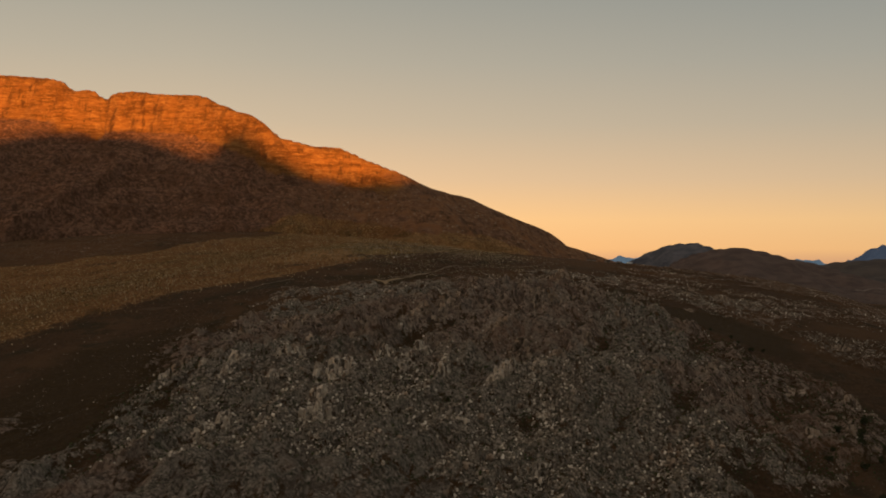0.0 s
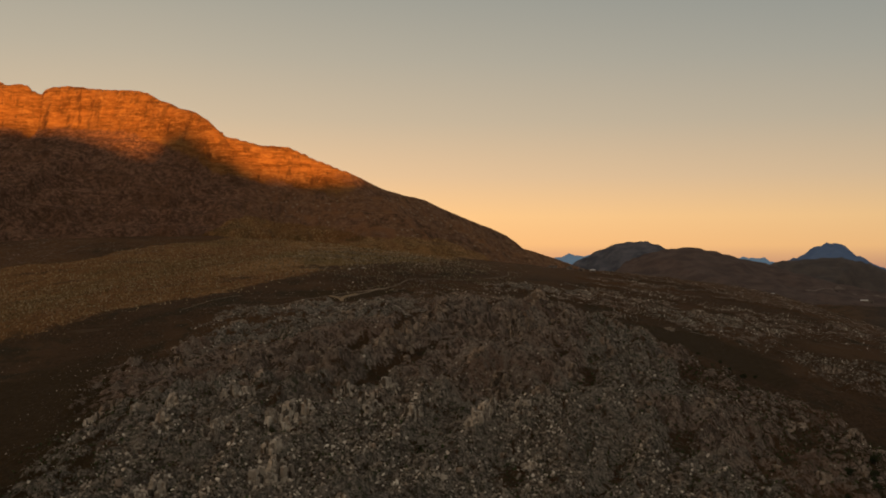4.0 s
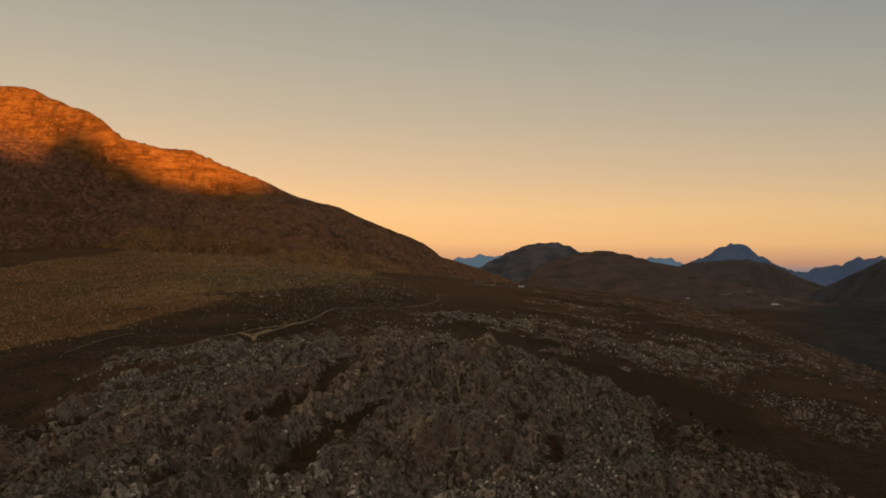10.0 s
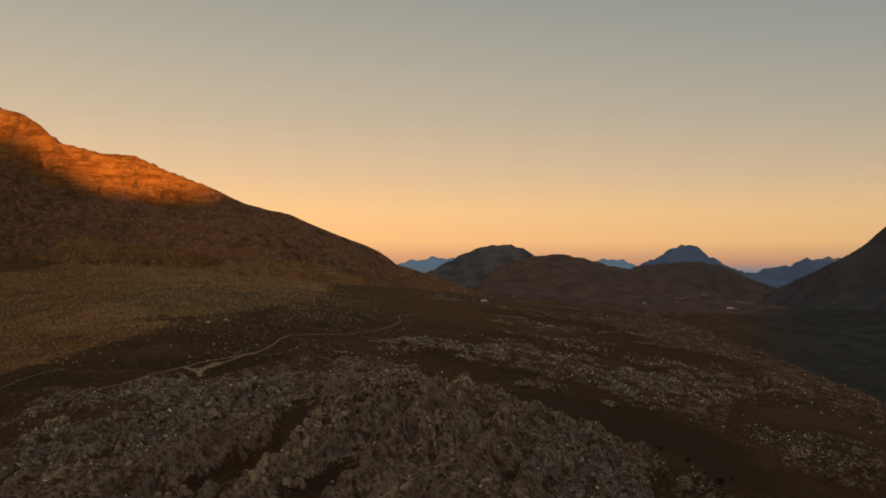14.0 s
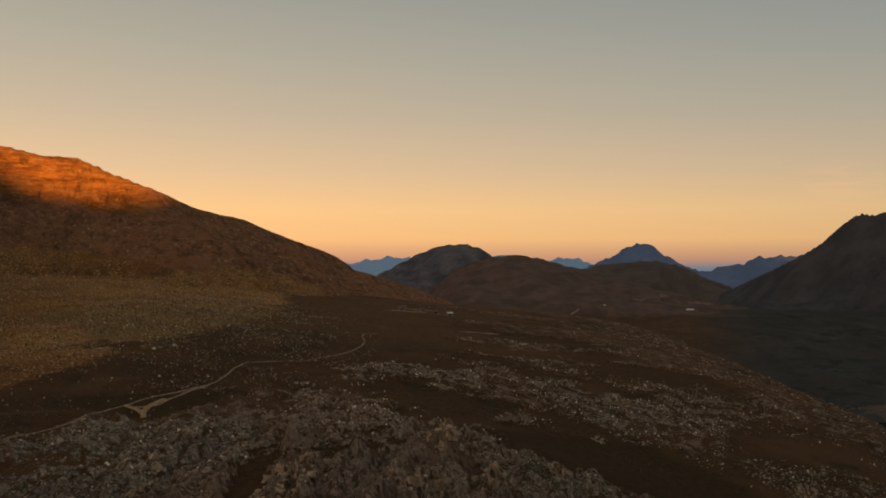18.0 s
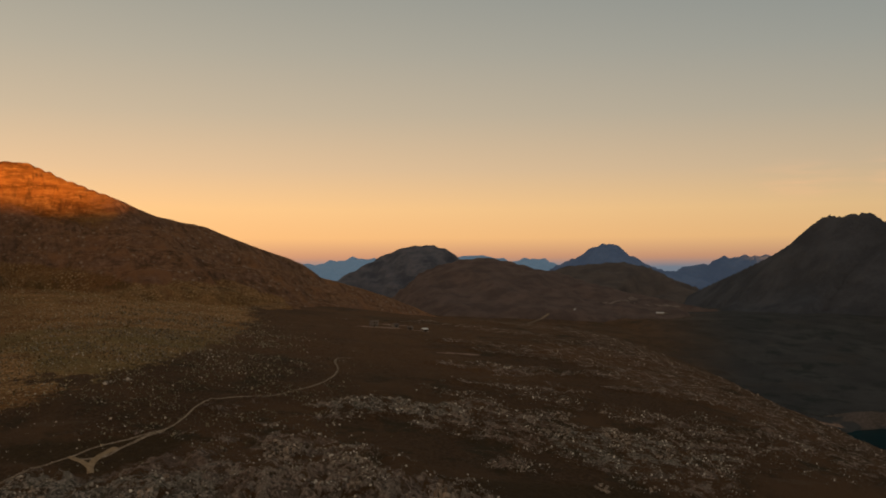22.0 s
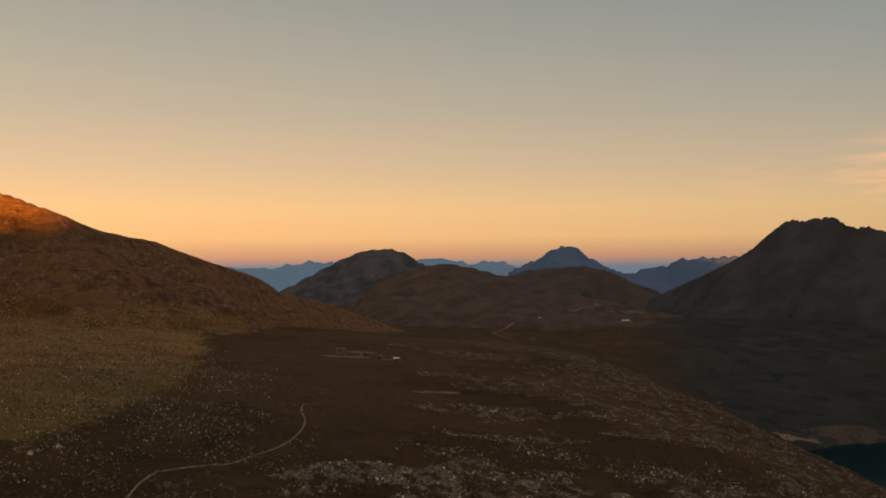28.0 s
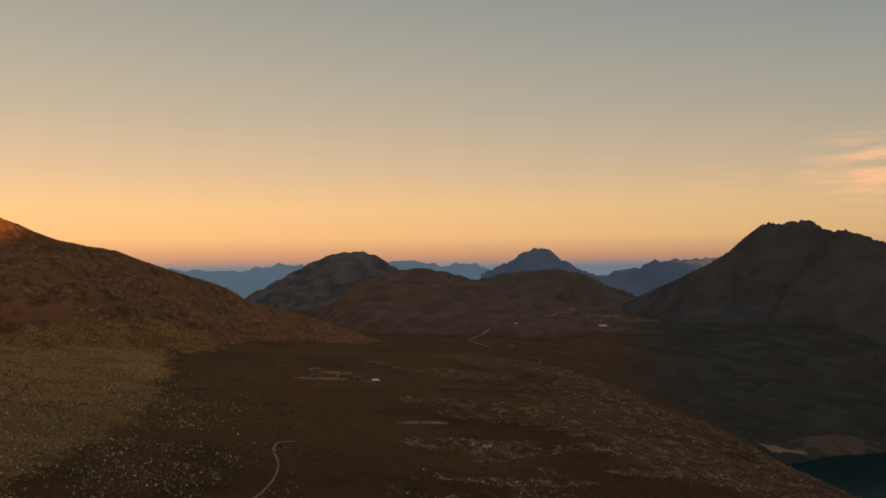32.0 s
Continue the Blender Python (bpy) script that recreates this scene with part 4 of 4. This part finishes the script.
stone_field("loose_stones", p, 0.22 + 0.5 * rng.random(len(p)) ** 2.6, HEATH_STONES, "small pale stones dotted over the dark heath slope", 20)
p = scatter(2600, lambda x, y: np.clip(openness(x, y), 0, 1), (80, 330, 430, 720), 27)
stone_field("loose_stones", p, 0.25 + 0.5 * rng.random(len(p)) ** 2.2, STONES, "small pale stones among heath and weathered rock", 28)

p = scatter(16000, lambda x, y: np.clip(grassy(x, y), 0, 1) * np.clip(1.1 - (y - 500) / 700, 0.3, 1), (-330, 110, 430, 1010), 21)
blade_field("grass_tufts", p, 0.5 + 0.8 * rng.random(len(p)) ** 2, TUFTS, "dry ochre grass tufts on the open slope", 22, 4, "grass", 0.5)
p = scatter(9000, lambda x, y: openness(x, y) * (0.15 + 0.85 * np.maximum(scree(x, y), in_oval(x, y, (115, 365, 60, 60)))) * (1.05 - rockiness(x, y)), (-110, 190, 256, 440), 23)
blade_field("heath_shrubs", p, 0.4 + 0.6 * rng.random(len(p)) ** 2, SHRUBS, "low dark green heath shrubs between the stones", 24, 6, "shrubs", 0.7)


p = scatter(4500, dot_density, (-130, 110, 480, 900), 33)
blade_field("grass_tufts", p, 0.45 + 0.75 * rng.random(len(p)) ** 2, PALE_TUFTS, "bleached pale grass tufts scattered over the dark heath", 34, 5, "grass", 0.7)


def angular(bm, r, size, at, turn, square=0.55):
    """Adds one angular block to bm: a rounded cuboid with uneven corners and a few sheared-off faces."""
    made = bmesh.ops.create_icosphere(bm, subdivisions=1 if max(size) < 3.2 else 2, radius=1.0)["verts"]
    cuts = [(Vector((r.gauss(0, 1), r.gauss(0, 1), r.gauss(0, 0.7))).normalized(), r.uniform(0.62, 0.85)) for _ in range(4)]
    m = Matrix.Translation(at) @ turn
    for v in made:
        c = Vector([math.copysign(abs(q) ** square, q) for q in v.co])
        c *= r.uniform(0.88, 1.10)
        for n, d in cuts:
            over = c.dot(n) - d * 1.25
            if over > 0:
                c -= n * over
        v.co = m @ Vector((c.x * size[0] * 0.5, c.y * size[1] * 0.5, c.z * size[2] * 0.5))


def boulder_mesh(seed):
    bm = bmesh.new()
    r = random.Random(seed)
    angular(bm, r, (r.uniform(0.95, 1.4), r.uniform(0.65, 1.0), r.uniform(0.6, 1.0)), (0, 0, 0), pose(0, 0, 0, r.uniform(-20, 20), r.uniform(-20, 20), 0), 0.6)
    mesh = bpy.data.meshes.new("boulder")
    bm.to_mesh(mesh)
    bm.free()
    mesh.materials.append(ROCK)
    return mesh


BOULDERS = [boulder_mesh(k) for k in range(16)]
p = scatter(260, lambda x, y: np.clip(rockiness(x, y) - 0.15, 0, 1) * np.clip(1.3 - (y - 260) / 330, 0.1, 1), (-120, 200, 258, 620), 31)
heights = ground_height(p[:, 0], p[:, 1])
for k, ((x, y), z) in enumerate(zip(p, heights)):
    size = 1.0 + 1.9 * rng.random() ** 2.4
    ob = new("boulder", BOULDERS[k % len(BOULDERS)])
    ob.matrix_world = pose(x, y, z + size * 0.14, rng.uniform(-25, 25), rng.uniform(-25, 25), rng.uniform(0, 360)) @ Matrix.Diagonal((size, size, size, 1))
    tagged(ob, "large angular grey boulder on the knoll" if size > 1.9 else "weathered pale grey boulder among heath", "boulder", "boulders on the knoll")

STRIKE = 58.0  # the way the rock ribs run, degrees from across


def block_mesh(seed):
    bm = bmesh.new()
    r = random.Random(seed)
    bmesh.ops.create_cube(bm, size=1.0)
    bmesh.ops.subdivide_edges(bm, edges=bm.edges[:], cuts=1, use_grid_fill=True)
    lean = Vector((r.uniform(-0.25, 0.25), r.uniform(-0.25, 0.25), 0))
    for v in bm.verts:
        corner = sum(abs(q) > 0.4 for q in v.co)
        v.co *= (1.04, 1.04, 1.0, 0.93)[corner] * r.uniform(0.84, 1.12)
        v.co = Vector((v.co.x * (1 - 0.3 * v.co.z), v.co.y * (1 - 0.3 * v.co.z), v.co.z)) + lean * v.co.z
    mesh = bpy.data.meshes.new("block")
    bm.to_mesh(mesh)
    bm.free()
    mesh.materials.append(ROCK)
    return mesh


BLOCKS = [block_mesh(900 + k) for k in range(24)]
PALE_BLOCKS = [m.copy() for m in BLOCKS]
for m in PALE_BLOCKS:
    m.materials[0] = PALE_ROCK


def outcrop(x, y, length, high, seed, width=0.5):
    """A rib of jointed rock: upright blocks set close along the strike, lower towards its ends."""
    r = random.Random(seed)
    turn = STRIKE + r.uniform(-14, 14)
    ax, ay = math.cos(radians(turn)), math.sin(radians(turn))
    wide = length * width
    count = max(9, int(length * wide / 2.9))
    spots = []
    for k in range(count):
        a, b = r.uniform(-1, 1), r.uniform(-1, 1)
        if a * a + b * b > 1.15:
            a, b = a * 0.7, b * 0.7
        spots.append((a, b))
    px = np.array([x + a * length / 2 * ax - b * wide / 2 * ay for a, b in spots])
    py = np.array([y + a * length / 2 * ay + b * wide / 2 * ax for a, b in spots])
    pz = ground_height(px, py)
    thing = new("rock_outcrop")
    pale = (y < 350 and x < 60) or (x, y) in WHITE_SPOTS
    kit = PALE_BLOCKS if pale else BLOCKS
    slim = 1.0 if y < 470 else 0.62
    thing.matrix_world = pose(x, y, float(pz.min()))
    for (a, b), qx, qy, qz in zip(spots, px, py, pz):
        tall = (0.95 if y < 400 else 0.6) * high * (1.05 - 0.55 * (a * a + b * b)) * r.uniform(0.55, 1.05)
        piece = new("block", kit[r.randrange(len(kit))])
        piece.parent = thing
        piece.matrix_basis = pose(qx - x, qy - y, qz + tall * 0.28 - float(pz.min()), r.uniform(-13, 13), r.uniform(-13, 13), turn + r.uniform(-25, 25)) @ Matrix.Diagonal((r.uniform(1.0, 2.8) * slim, r.uniform(0.8, 1.9) * slim, tall * 1.25 * slim, 1))
    return tagged(thing, "tall jointed grey rock outcrop on the knoll" if high > 3.8 else "low weathered rock outcrop in the heath", "rock outcrop", "rock outcrops")


WHITE_SPOTS = ((-30, 611), (161, 690), (-23, 614))  # fresh pale rock in the heath
NEAR_OUTCROPS = (
    (-68, 331, 9, 4), (-76, 381, 9, 4), (-58, 388, 11, 4), (-52, 332, 9, 4), (-34, 317, 19, 5), (-35, 283, 13, 5.5), (-7, 346, 9, 4), (0, 328, 9, 4.5), (20, 329, 12, 5), (-35, 351, 10, 3.5),
    (-20, 342, 8, 4), (-2, 384, 9, 3), (-91, 350, 10, 3), (-64, 277, 12, 4.5), (-12, 380, 17, 4), (0, 399, 19, 4), (11, 416, 15, 3.5), (-29, 436, 14, 4), (-31, 360, 9, 5), (-59, 400, 11, 4),
)
FAR_OUTCROPS = (
    (42, 407, 20, 4.5), (28, 352, 12, 4), (-1, 474, 14, 3), (-72, 468, 12, 3), (-44, 500, 12, 2.2), (-26, 484, 12, 2.2), (-14, 484, 10, 2.6), (27, 526, 22, 2.2), (44, 508, 19, 3), (10, 434, 16, 4), (61, 461, 16, 3),
    (162, 565, 24, 1.8), (136, 565, 20, 1.8), (194, 480, 18, 2.4), (52, 432, 15, 5), (62, 415, 12, 4), (72, 395, 12, 4), (-50, 440, 12, 3), (150, 590, 16, 1.8), (-30, 611, 6, 2.4), (-23, 614, 4, 2.0), (161, 690, 7, 3.2), (172, 545, 16, 1.8), (80, 588, 14, 1.6),
)
for k, spot in enumerate(NEAR_OUTCROPS + FAR_OUTCROPS):
    outcrop(*spot, 500 + k)
p = scatter(70, lambda x, y: openness(x, y) * np.clip(1.2 - (y - 260) / 500, 0.2, 1), (-105, 215, 262, 620), 41)
for k, (x, y) in enumerate(p):
    outcrop(x, y, 5 + 6 * rng.random(), 1.6 + 2.0 * rng.random() * (1 if y < 480 else 0.5), 600 + k, 0.55)


def bush(x, y, size, seed, label):
    """A bush or low tree: a forked stem under a ragged crown of leaves."""
    r = np.random.default_rng(seed)
    thing = new("bush")
    z = float(ground_height(np.array([x]), np.array([y]))[0])
    thing.matrix_world = pose(x, y, z - 0.1)
    bm = bmesh.new()
    for k in range(4):
        a = r.uniform(0, 6.28)
        tip = Vector((math.cos(a) * size * 0.28, math.sin(a) * size * 0.28, size * r.uniform(0.5, 0.75)))
        m = Matrix.Translation(tip * 0.5) @ tip.to_track_quat("Z", "Y").to_matrix().to_4x4()
        bmesh.ops.create_cone(bm, cap_ends=True, segments=6, radius1=size * 0.05, radius2=size * 0.018, depth=tip.length, matrix=m)
    part("stem", bm, BARK, thing)
    n = 420
    d = r.normal(size=(n, 3))
    d /= np.linalg.norm(d, axis=1)[:, None]
    lobes = np.stack([r.uniform(-0.32, 0.32, 7), r.uniform(-0.32, 0.32, 7), r.uniform(0.4, 0.8, 7)], -1)
    c = (lobes[r.integers(0, 7, n)] + d * r.uniform(0.10, 0.27, (n, 1))) * size
    t = random_turns(r, n)
    leaf = np.array([(-0.5, -0.28, 0), (0.5, -0.2, 0.1), (0.4, 0.3, 0), (-0.4, 0.25, 0.12)]) * size * 0.13
    v = c[:, None] + np.einsum("nij,kj->nki", t, leaf)
    f = np.arange(n * 4).reshape(-1, 4)
    crown = new("crown", joined("crown", v.reshape(-1, 3).tolist(), f.tolist(), LEAVES))
    crown.parent = thing
    tagged(thing, label, "bush", "bushes on the slope")


for k, (x, y, size) in enumerate(((150, 352, 3.2), (157, 366, 3.6), (144, 338, 3.0), (165, 352, 4.0), (139, 324, 3.0), (152, 330, 3.4), (172, 372, 3.2), (128, 326, 3.0), (140, 348, 3.0), (160, 343, 3.0), (171, 340, 3.4), (178, 362, 3.0), (147, 346, 2.4), (132, 333, 2.2), (154, 342, 2.6), (147, 330, 2.8), (160, 334, 3.0), (166, 362, 2.6), (142, 312, 2.8), (150, 318, 3.2), (158, 324, 3.0), (166, 330, 3.4), (136, 304, 2.6), (146, 300, 3.0), (156, 310, 3.2), (176, 350, 3.4), (184, 356, 3.0), (120, 440, 1.6), (128, 436, 2.0), (133, 424, 2.4), (126, 420, 1.6), (140, 430, 1.8))):
    bush(x, y, size, 300 + k, "dark green rounded bush on the stony slope")


p = scatter(2600, lambda x, y: valley_scrub(x, y) * smooth(-0.2, 0.3, layered(x, y, 70, 231, 4)), (330, 1000, 620, 1700), 25)
blade_field("valley_scrub", p, 0.8 + 1.0 * rng.random(len(p)) ** 2, SCRUB_LEAVES, "dark scrub bushes scattered over the valley floor", 26, 7, "shrubs", 0.8)


# ---- tracks ----
def make_soil():
    n = Nodes("pale_trodden_soil", 0.95)
    return n.done(n.mix(n.span(n.noise(0.8, 6, 0.7), 0.35, 0.7), (0.120, 0.080, 0.050), (0.27, 0.200, 0.135)), n.noise(3.0, 5), 0.6, 0.2)


SOIL = make_soil()
SAND = make_far("bare_pale_sand", (0.185, 0.122, 0.066), (0.270, 0.182, 0.104), 0.8)


def top_of(x, y):
    """Heights of the topmost ground or hillside at arrays of places."""
    bpy.context.view_layer.update()
    graph = bpy.context.evaluated_depsgraph_get()
    out = [scene.ray_cast(graph, (px, py, 900), (0, 0, -1))[1].z for px, py in zip(np.ravel(x).tolist(), np.ravel(y).tolist())]
    return np.array(out).reshape(np.shape(x))


def track(name, points, width, label, step=1.5, lift=0.16, far=False, material=None):
    """A trodden way laid on the ground along a smooth line through the points."""
    pts = np.asarray(points, float)
    t = np.r_[0, np.cumsum(np.hypot(*np.diff(pts, axis=0).T))]
    s = np.arange(0, t[-1], step)
    line = curve_rows(t, pts, s)
    way = np.gradient(line, axis=0)
    way /= np.linalg.norm(way, axis=1)[:, None]
    side = np.stack([-way[:, 1], way[:, 0]], -1)
    half = width * (0.5 + 0.14 * soft_noise(s / 6, s * 0 + 3.3, 5))
    cols = np.array([-1, -0.55, 0, 0.55, 1])
    p = line[:, None] + side[:, None] * (cols[None, :] * half[:, None])[..., None]
    z = (top_of if far else ground_height)(p[..., 0], p[..., 1])
    z = np.maximum(z, np.median(z, axis=1)[:, None] - 0.3) + lift * np.array([-1.4, 1, 0.7, 1, -1.4])
    v = np.concatenate([p, z[..., None]], -1)
    n = len(s)
    i = (np.arange(n - 1)[:, None] * 5 + np.arange(4)[None]).ravel()
    ob = new(name, joined(name, v.reshape(-1, 3).tolist(), np.stack([i, i + 1, i + 6, i + 5], -1).tolist(), material or SOIL, True))
    return tagged(ob, label, name, kind="structure")


track("track", ((-75, 492), (-62, 508), (-50, 520), (-44, 527), (-37, 533), (-31, 540), (-24, 545), (-15, 549.5), (-9, 554), (-2, 568), (5, 585), (8, 590), (16, 595), (30, 598), (41, 608), (53, 621), (61, 637), (68, 660), (71, 684), (75, 694), (82, 697)), 1.1, "pale sandy footpath winding over the heath")
track("track", ((-37, 533), (-32, 530), (-28, 531), (-23, 538), (-15, 548), (-9, 553.5)), 1.7, "pale sandy path looping round a fork", lift=0.19)
track("track", ((-37, 533.5), (-33, 528), (-30.5, 523), (-30, 516)), 2.6, "broad pale trodden patch where paths meet", lift=0.22, material=SAND)
track("track", ((-24, 540), (-28, 533), (-30.3, 525), (-30, 516)), 3.0, "broad pale trodden patch where paths meet", lift=0.24, material=SAND)
track("track", ((-104, 507), (-95, 524), (-88, 533), (-80, 537)), 0.6, "faint pale footpath on the heath")
track("track", ((588, 1690), (590, 1742), (597, 1790), (606, 1815), (630, 1850), (656, 1886), (682, 1902)), 4.0, "pale gravel road zigzagging up the far slope", step=6, lift=0.6, far=True)
track("track", ((574, 1480), (588, 1512), (602, 1546)), 3.5, "short pale gravel road in the valley", step=6, lift=0.6, far=True)


FIELD = make_far("pale_stubble_field", (0.125, 0.092, 0.072), (0.185, 0.138, 0.108), 0.05)
track("field", ((863, 2057), (930, 2096), (1011, 2143)), 13.0, "pale stubble field strip on the valley side", step=8, lift=0.9, far=True, material=FIELD)
track("field", ((967, 2161), (990, 2184), (1013, 2206)), 18.0, "pale stubble field strip on the valley side", step=8, lift=0.9, far=True, material=FIELD)
track("field", ((1053, 2194), (1090, 2208), (1133, 2223)), 13.0, "pale stubble field strip on the valley side", step=8, lift=0.9, far=True, material=FIELD)


# ---- huts and farm buildings ----
def make_plain(name, a, b, scale, rough=0.8):
    n = Nodes(name, rough)
    return n.done(n.mix(n.span(n.noise(scale, 5), 0.35, 0.7), a, b), n.noise(scale * 3, 4), 0.4, 0.05)


WALL = make_plain("rough_stone_wall", (0.13, 0.098, 0.074), (0.25, 0.195, 0.15), 1.5)
WHITE_ROOF = make_plain("white_sheet_roof", (0.40, 0.37, 0.33), (0.56, 0.52, 0.47), 0.8, 0.5)
DULL_ROOF = make_plain("weathered_sheet_roof", (0.08, 0.057, 0.044), (0.16, 0.118, 0.092), 0.8, 0.8)
DARK_WOOD = make_plain("dark_timber", (0.035, 0.025, 0.018), (0.07, 0.05, 0.035), 3.0)
GLASS = make_plain("dark_window_pane", (0.02, 0.022, 0.026), (0.03, 0.033, 0.038), 1.0, 0.15)


def slab(bm, x0, x1, y0, y1, z0, z1):
    bmesh.ops.create_cube(bm, size=1, matrix=Matrix.Translation(((x0 + x1) / 2, (y0 + y1) / 2, (z0 + z1) / 2)) @ Matrix.Diagonal((x1 - x0, y1 - y0, z1 - z0, 1)))


def hut(x, y, length, depth, high, turn, roof_material, label, group, windows=2):
    """A small house: four walls, a pitched roof of two sheets, a door and windows in the front."""
    thing = new("hut" if length < 9 else "farmhouse")
    zs = (top_of if y > 1300 else ground_height)(np.array([x - 2, x, x + 2]), np.array([y, y, y]))
    thing.matrix_world = pose(x, y, float(zs.min()) - 0.1, 0, 0, turn)
    l, d, pitch, t = length / 2, depth / 2, depth * 0.28, 0.3
    for a, b, c, e in ((-l, l, -d, -d + t), (-l, l, d - t, d), (-l, -l + t, -d + t, d - t), (l - t, l, -d + t, d - t)):
        bm = bmesh.new()
        slab(bm, a, b, c, e, 0, high)
        part("wall", bm, WALL, thing)
    for end in (-l, l - t):
        bm = bmesh.new()
        v = [bm.verts.new(q) for q in ((end, -d, high), (end, d, high), (end, 0, high + pitch), (end + t, -d, high), (end + t, d, high), (end + t, 0, high + pitch))]
        for f in ((0, 2, 1), (3, 4, 5), (0, 1, 4, 3), (1, 2, 5, 4), (2, 0, 3, 5)):
            bm.faces.new([v[k] for k in f])
        part("gable", bm, WALL, thing)
    for s in (-1, 1):
        bm = bmesh.new()
        q = [(-l - 0.3, s * (d + 0.35), high - pitch * 0.35 / d + 0.03), (l + 0.3, s * (d + 0.35), high - pitch * 0.35 / d + 0.03), (l + 0.3, 0, high + pitch + 0.03), (-l - 0.3, 0, high + pitch + 0.03)]
        low = [bm.verts.new(c) for c in q]
        top = [bm.verts.new((c[0], c[1], c[2] + 0.09)) for c in q]
        bm.faces.new(low[::-1] if s > 0 else low)
        bm.faces.new(top if s > 0 else top[::-1])
        for k in range(4):
            bm.faces.new((low[k], low[(k + 1) % 4], top[(k + 1) % 4], top[k]))
        bmesh.ops.recalc_face_normals(bm, faces=bm.faces)
        part("roof", bm, roof_material, thing)
    bm = bmesh.new()
    slab(bm, -0.45, 0.45, -d - 0.05, -d - 0.004, 0, min(2.0, high - 0.2))
    part("door", bm, DARK_WOOD, thing)
    for k in range(windows):
        cx = (-1) ** k * l * (0.55 if windows <= 2 else 0.3 + 0.25 * (k // 2))
        bm = bmesh.new()
        slab(bm, cx - 0.4, cx + 0.4, -d - 0.04, -d - 0.004, 0.9, min(1.8, high - 0.3))
        frame_ob = part("window", bm, DARK_WOOD, thing)
        bm = bmesh.new()
        slab(bm, cx - 0.33, cx + 0.33, -d - 0.06, -d - 0.044, 0.97, min(1.73, high - 0.37))
        part("pane", bm, GLASS, frame_ob)
    tagged(thing, label, "hut" if length < 9 else "house", group)


hut(163, 860, 3.8, 2.8, 2.1, 12, WHITE_ROOF, "small stone hut with a white sheet roof on the heath", "huts on the heath")
hut(156, 872, 4.0, 3.0, 2.1, -20, DULL_ROOF, "small weathered stone hut beside the white-roofed hut", "huts on the heath")
hut(147, 880, 4.6, 3.2, 2.3, 35, DULL_ROOF, "small grey stone hut with a rusty roof", "huts on the heath")
hut(131, 876, 5.5, 2.6, 1.6, 5, DULL_ROOF, "low pale stone shed on bare soil", "huts on the heath", 1)
hut(138, 907, 6.0, 3.0, 1.7, -8, DULL_ROOF, "long low stone shed with a dull roof", "huts on the heath", 1)
hut(949, 1978, 14, 7, 3.6, -25, WHITE_ROOF, "long white-roofed farmhouse in the valley", "valley farm buildings", 4)
hut(972, 2000, 10, 7, 3.0, 20, DULL_ROOF, "dull-roofed farm shed beside the long farmhouse", "valley farm buildings")
hut(638, 1722, 8.5, 6, 3.2, -10, DULL_ROOF, "dull-roofed farmhouse beside the gravel road", "valley farm buildings", 4)
hut(735, 1912, 5, 4, 2.4, 15, WHITE_ROOF, "small white farmhouse under the brown hill", "valley farm buildings")
hut(787, 1430, 4, 3.5, 2.4, 10, DULL_ROOF, "small stone pump house near the pond", "valley farm buildings")


# ---- the pond ----
def make_water():
    n = Nodes("dark_teal_water", 0.12)
    n.bsdf.inputs["Specular IOR Level"].default_value = 0.1
    n.bsdf.inputs["IOR"].default_value = 1.08
    return n.done(n.mix(n.span(n.noise(0.02, 3), 0.3, 0.7), (0.003, 0.015, 0.017), (0.005, 0.021, 0.024)), n.noise(0.5, 3), 0.04, 0.05)


a = np.linspace(0, 2 * np.pi, 96, endpoint=False)
rim = np.stack([POND[0] + 1.25 * POND[2] * np.cos(a), POND[1] + 1.25 * POND[3] * np.sin(a), 0 * a + POND[4]], -1)
water = new("water", joined("water", rim.tolist(), [list(range(96))], make_water()))
tagged(water, "still dark teal water of a pond in the valley", "water", kind="structure")
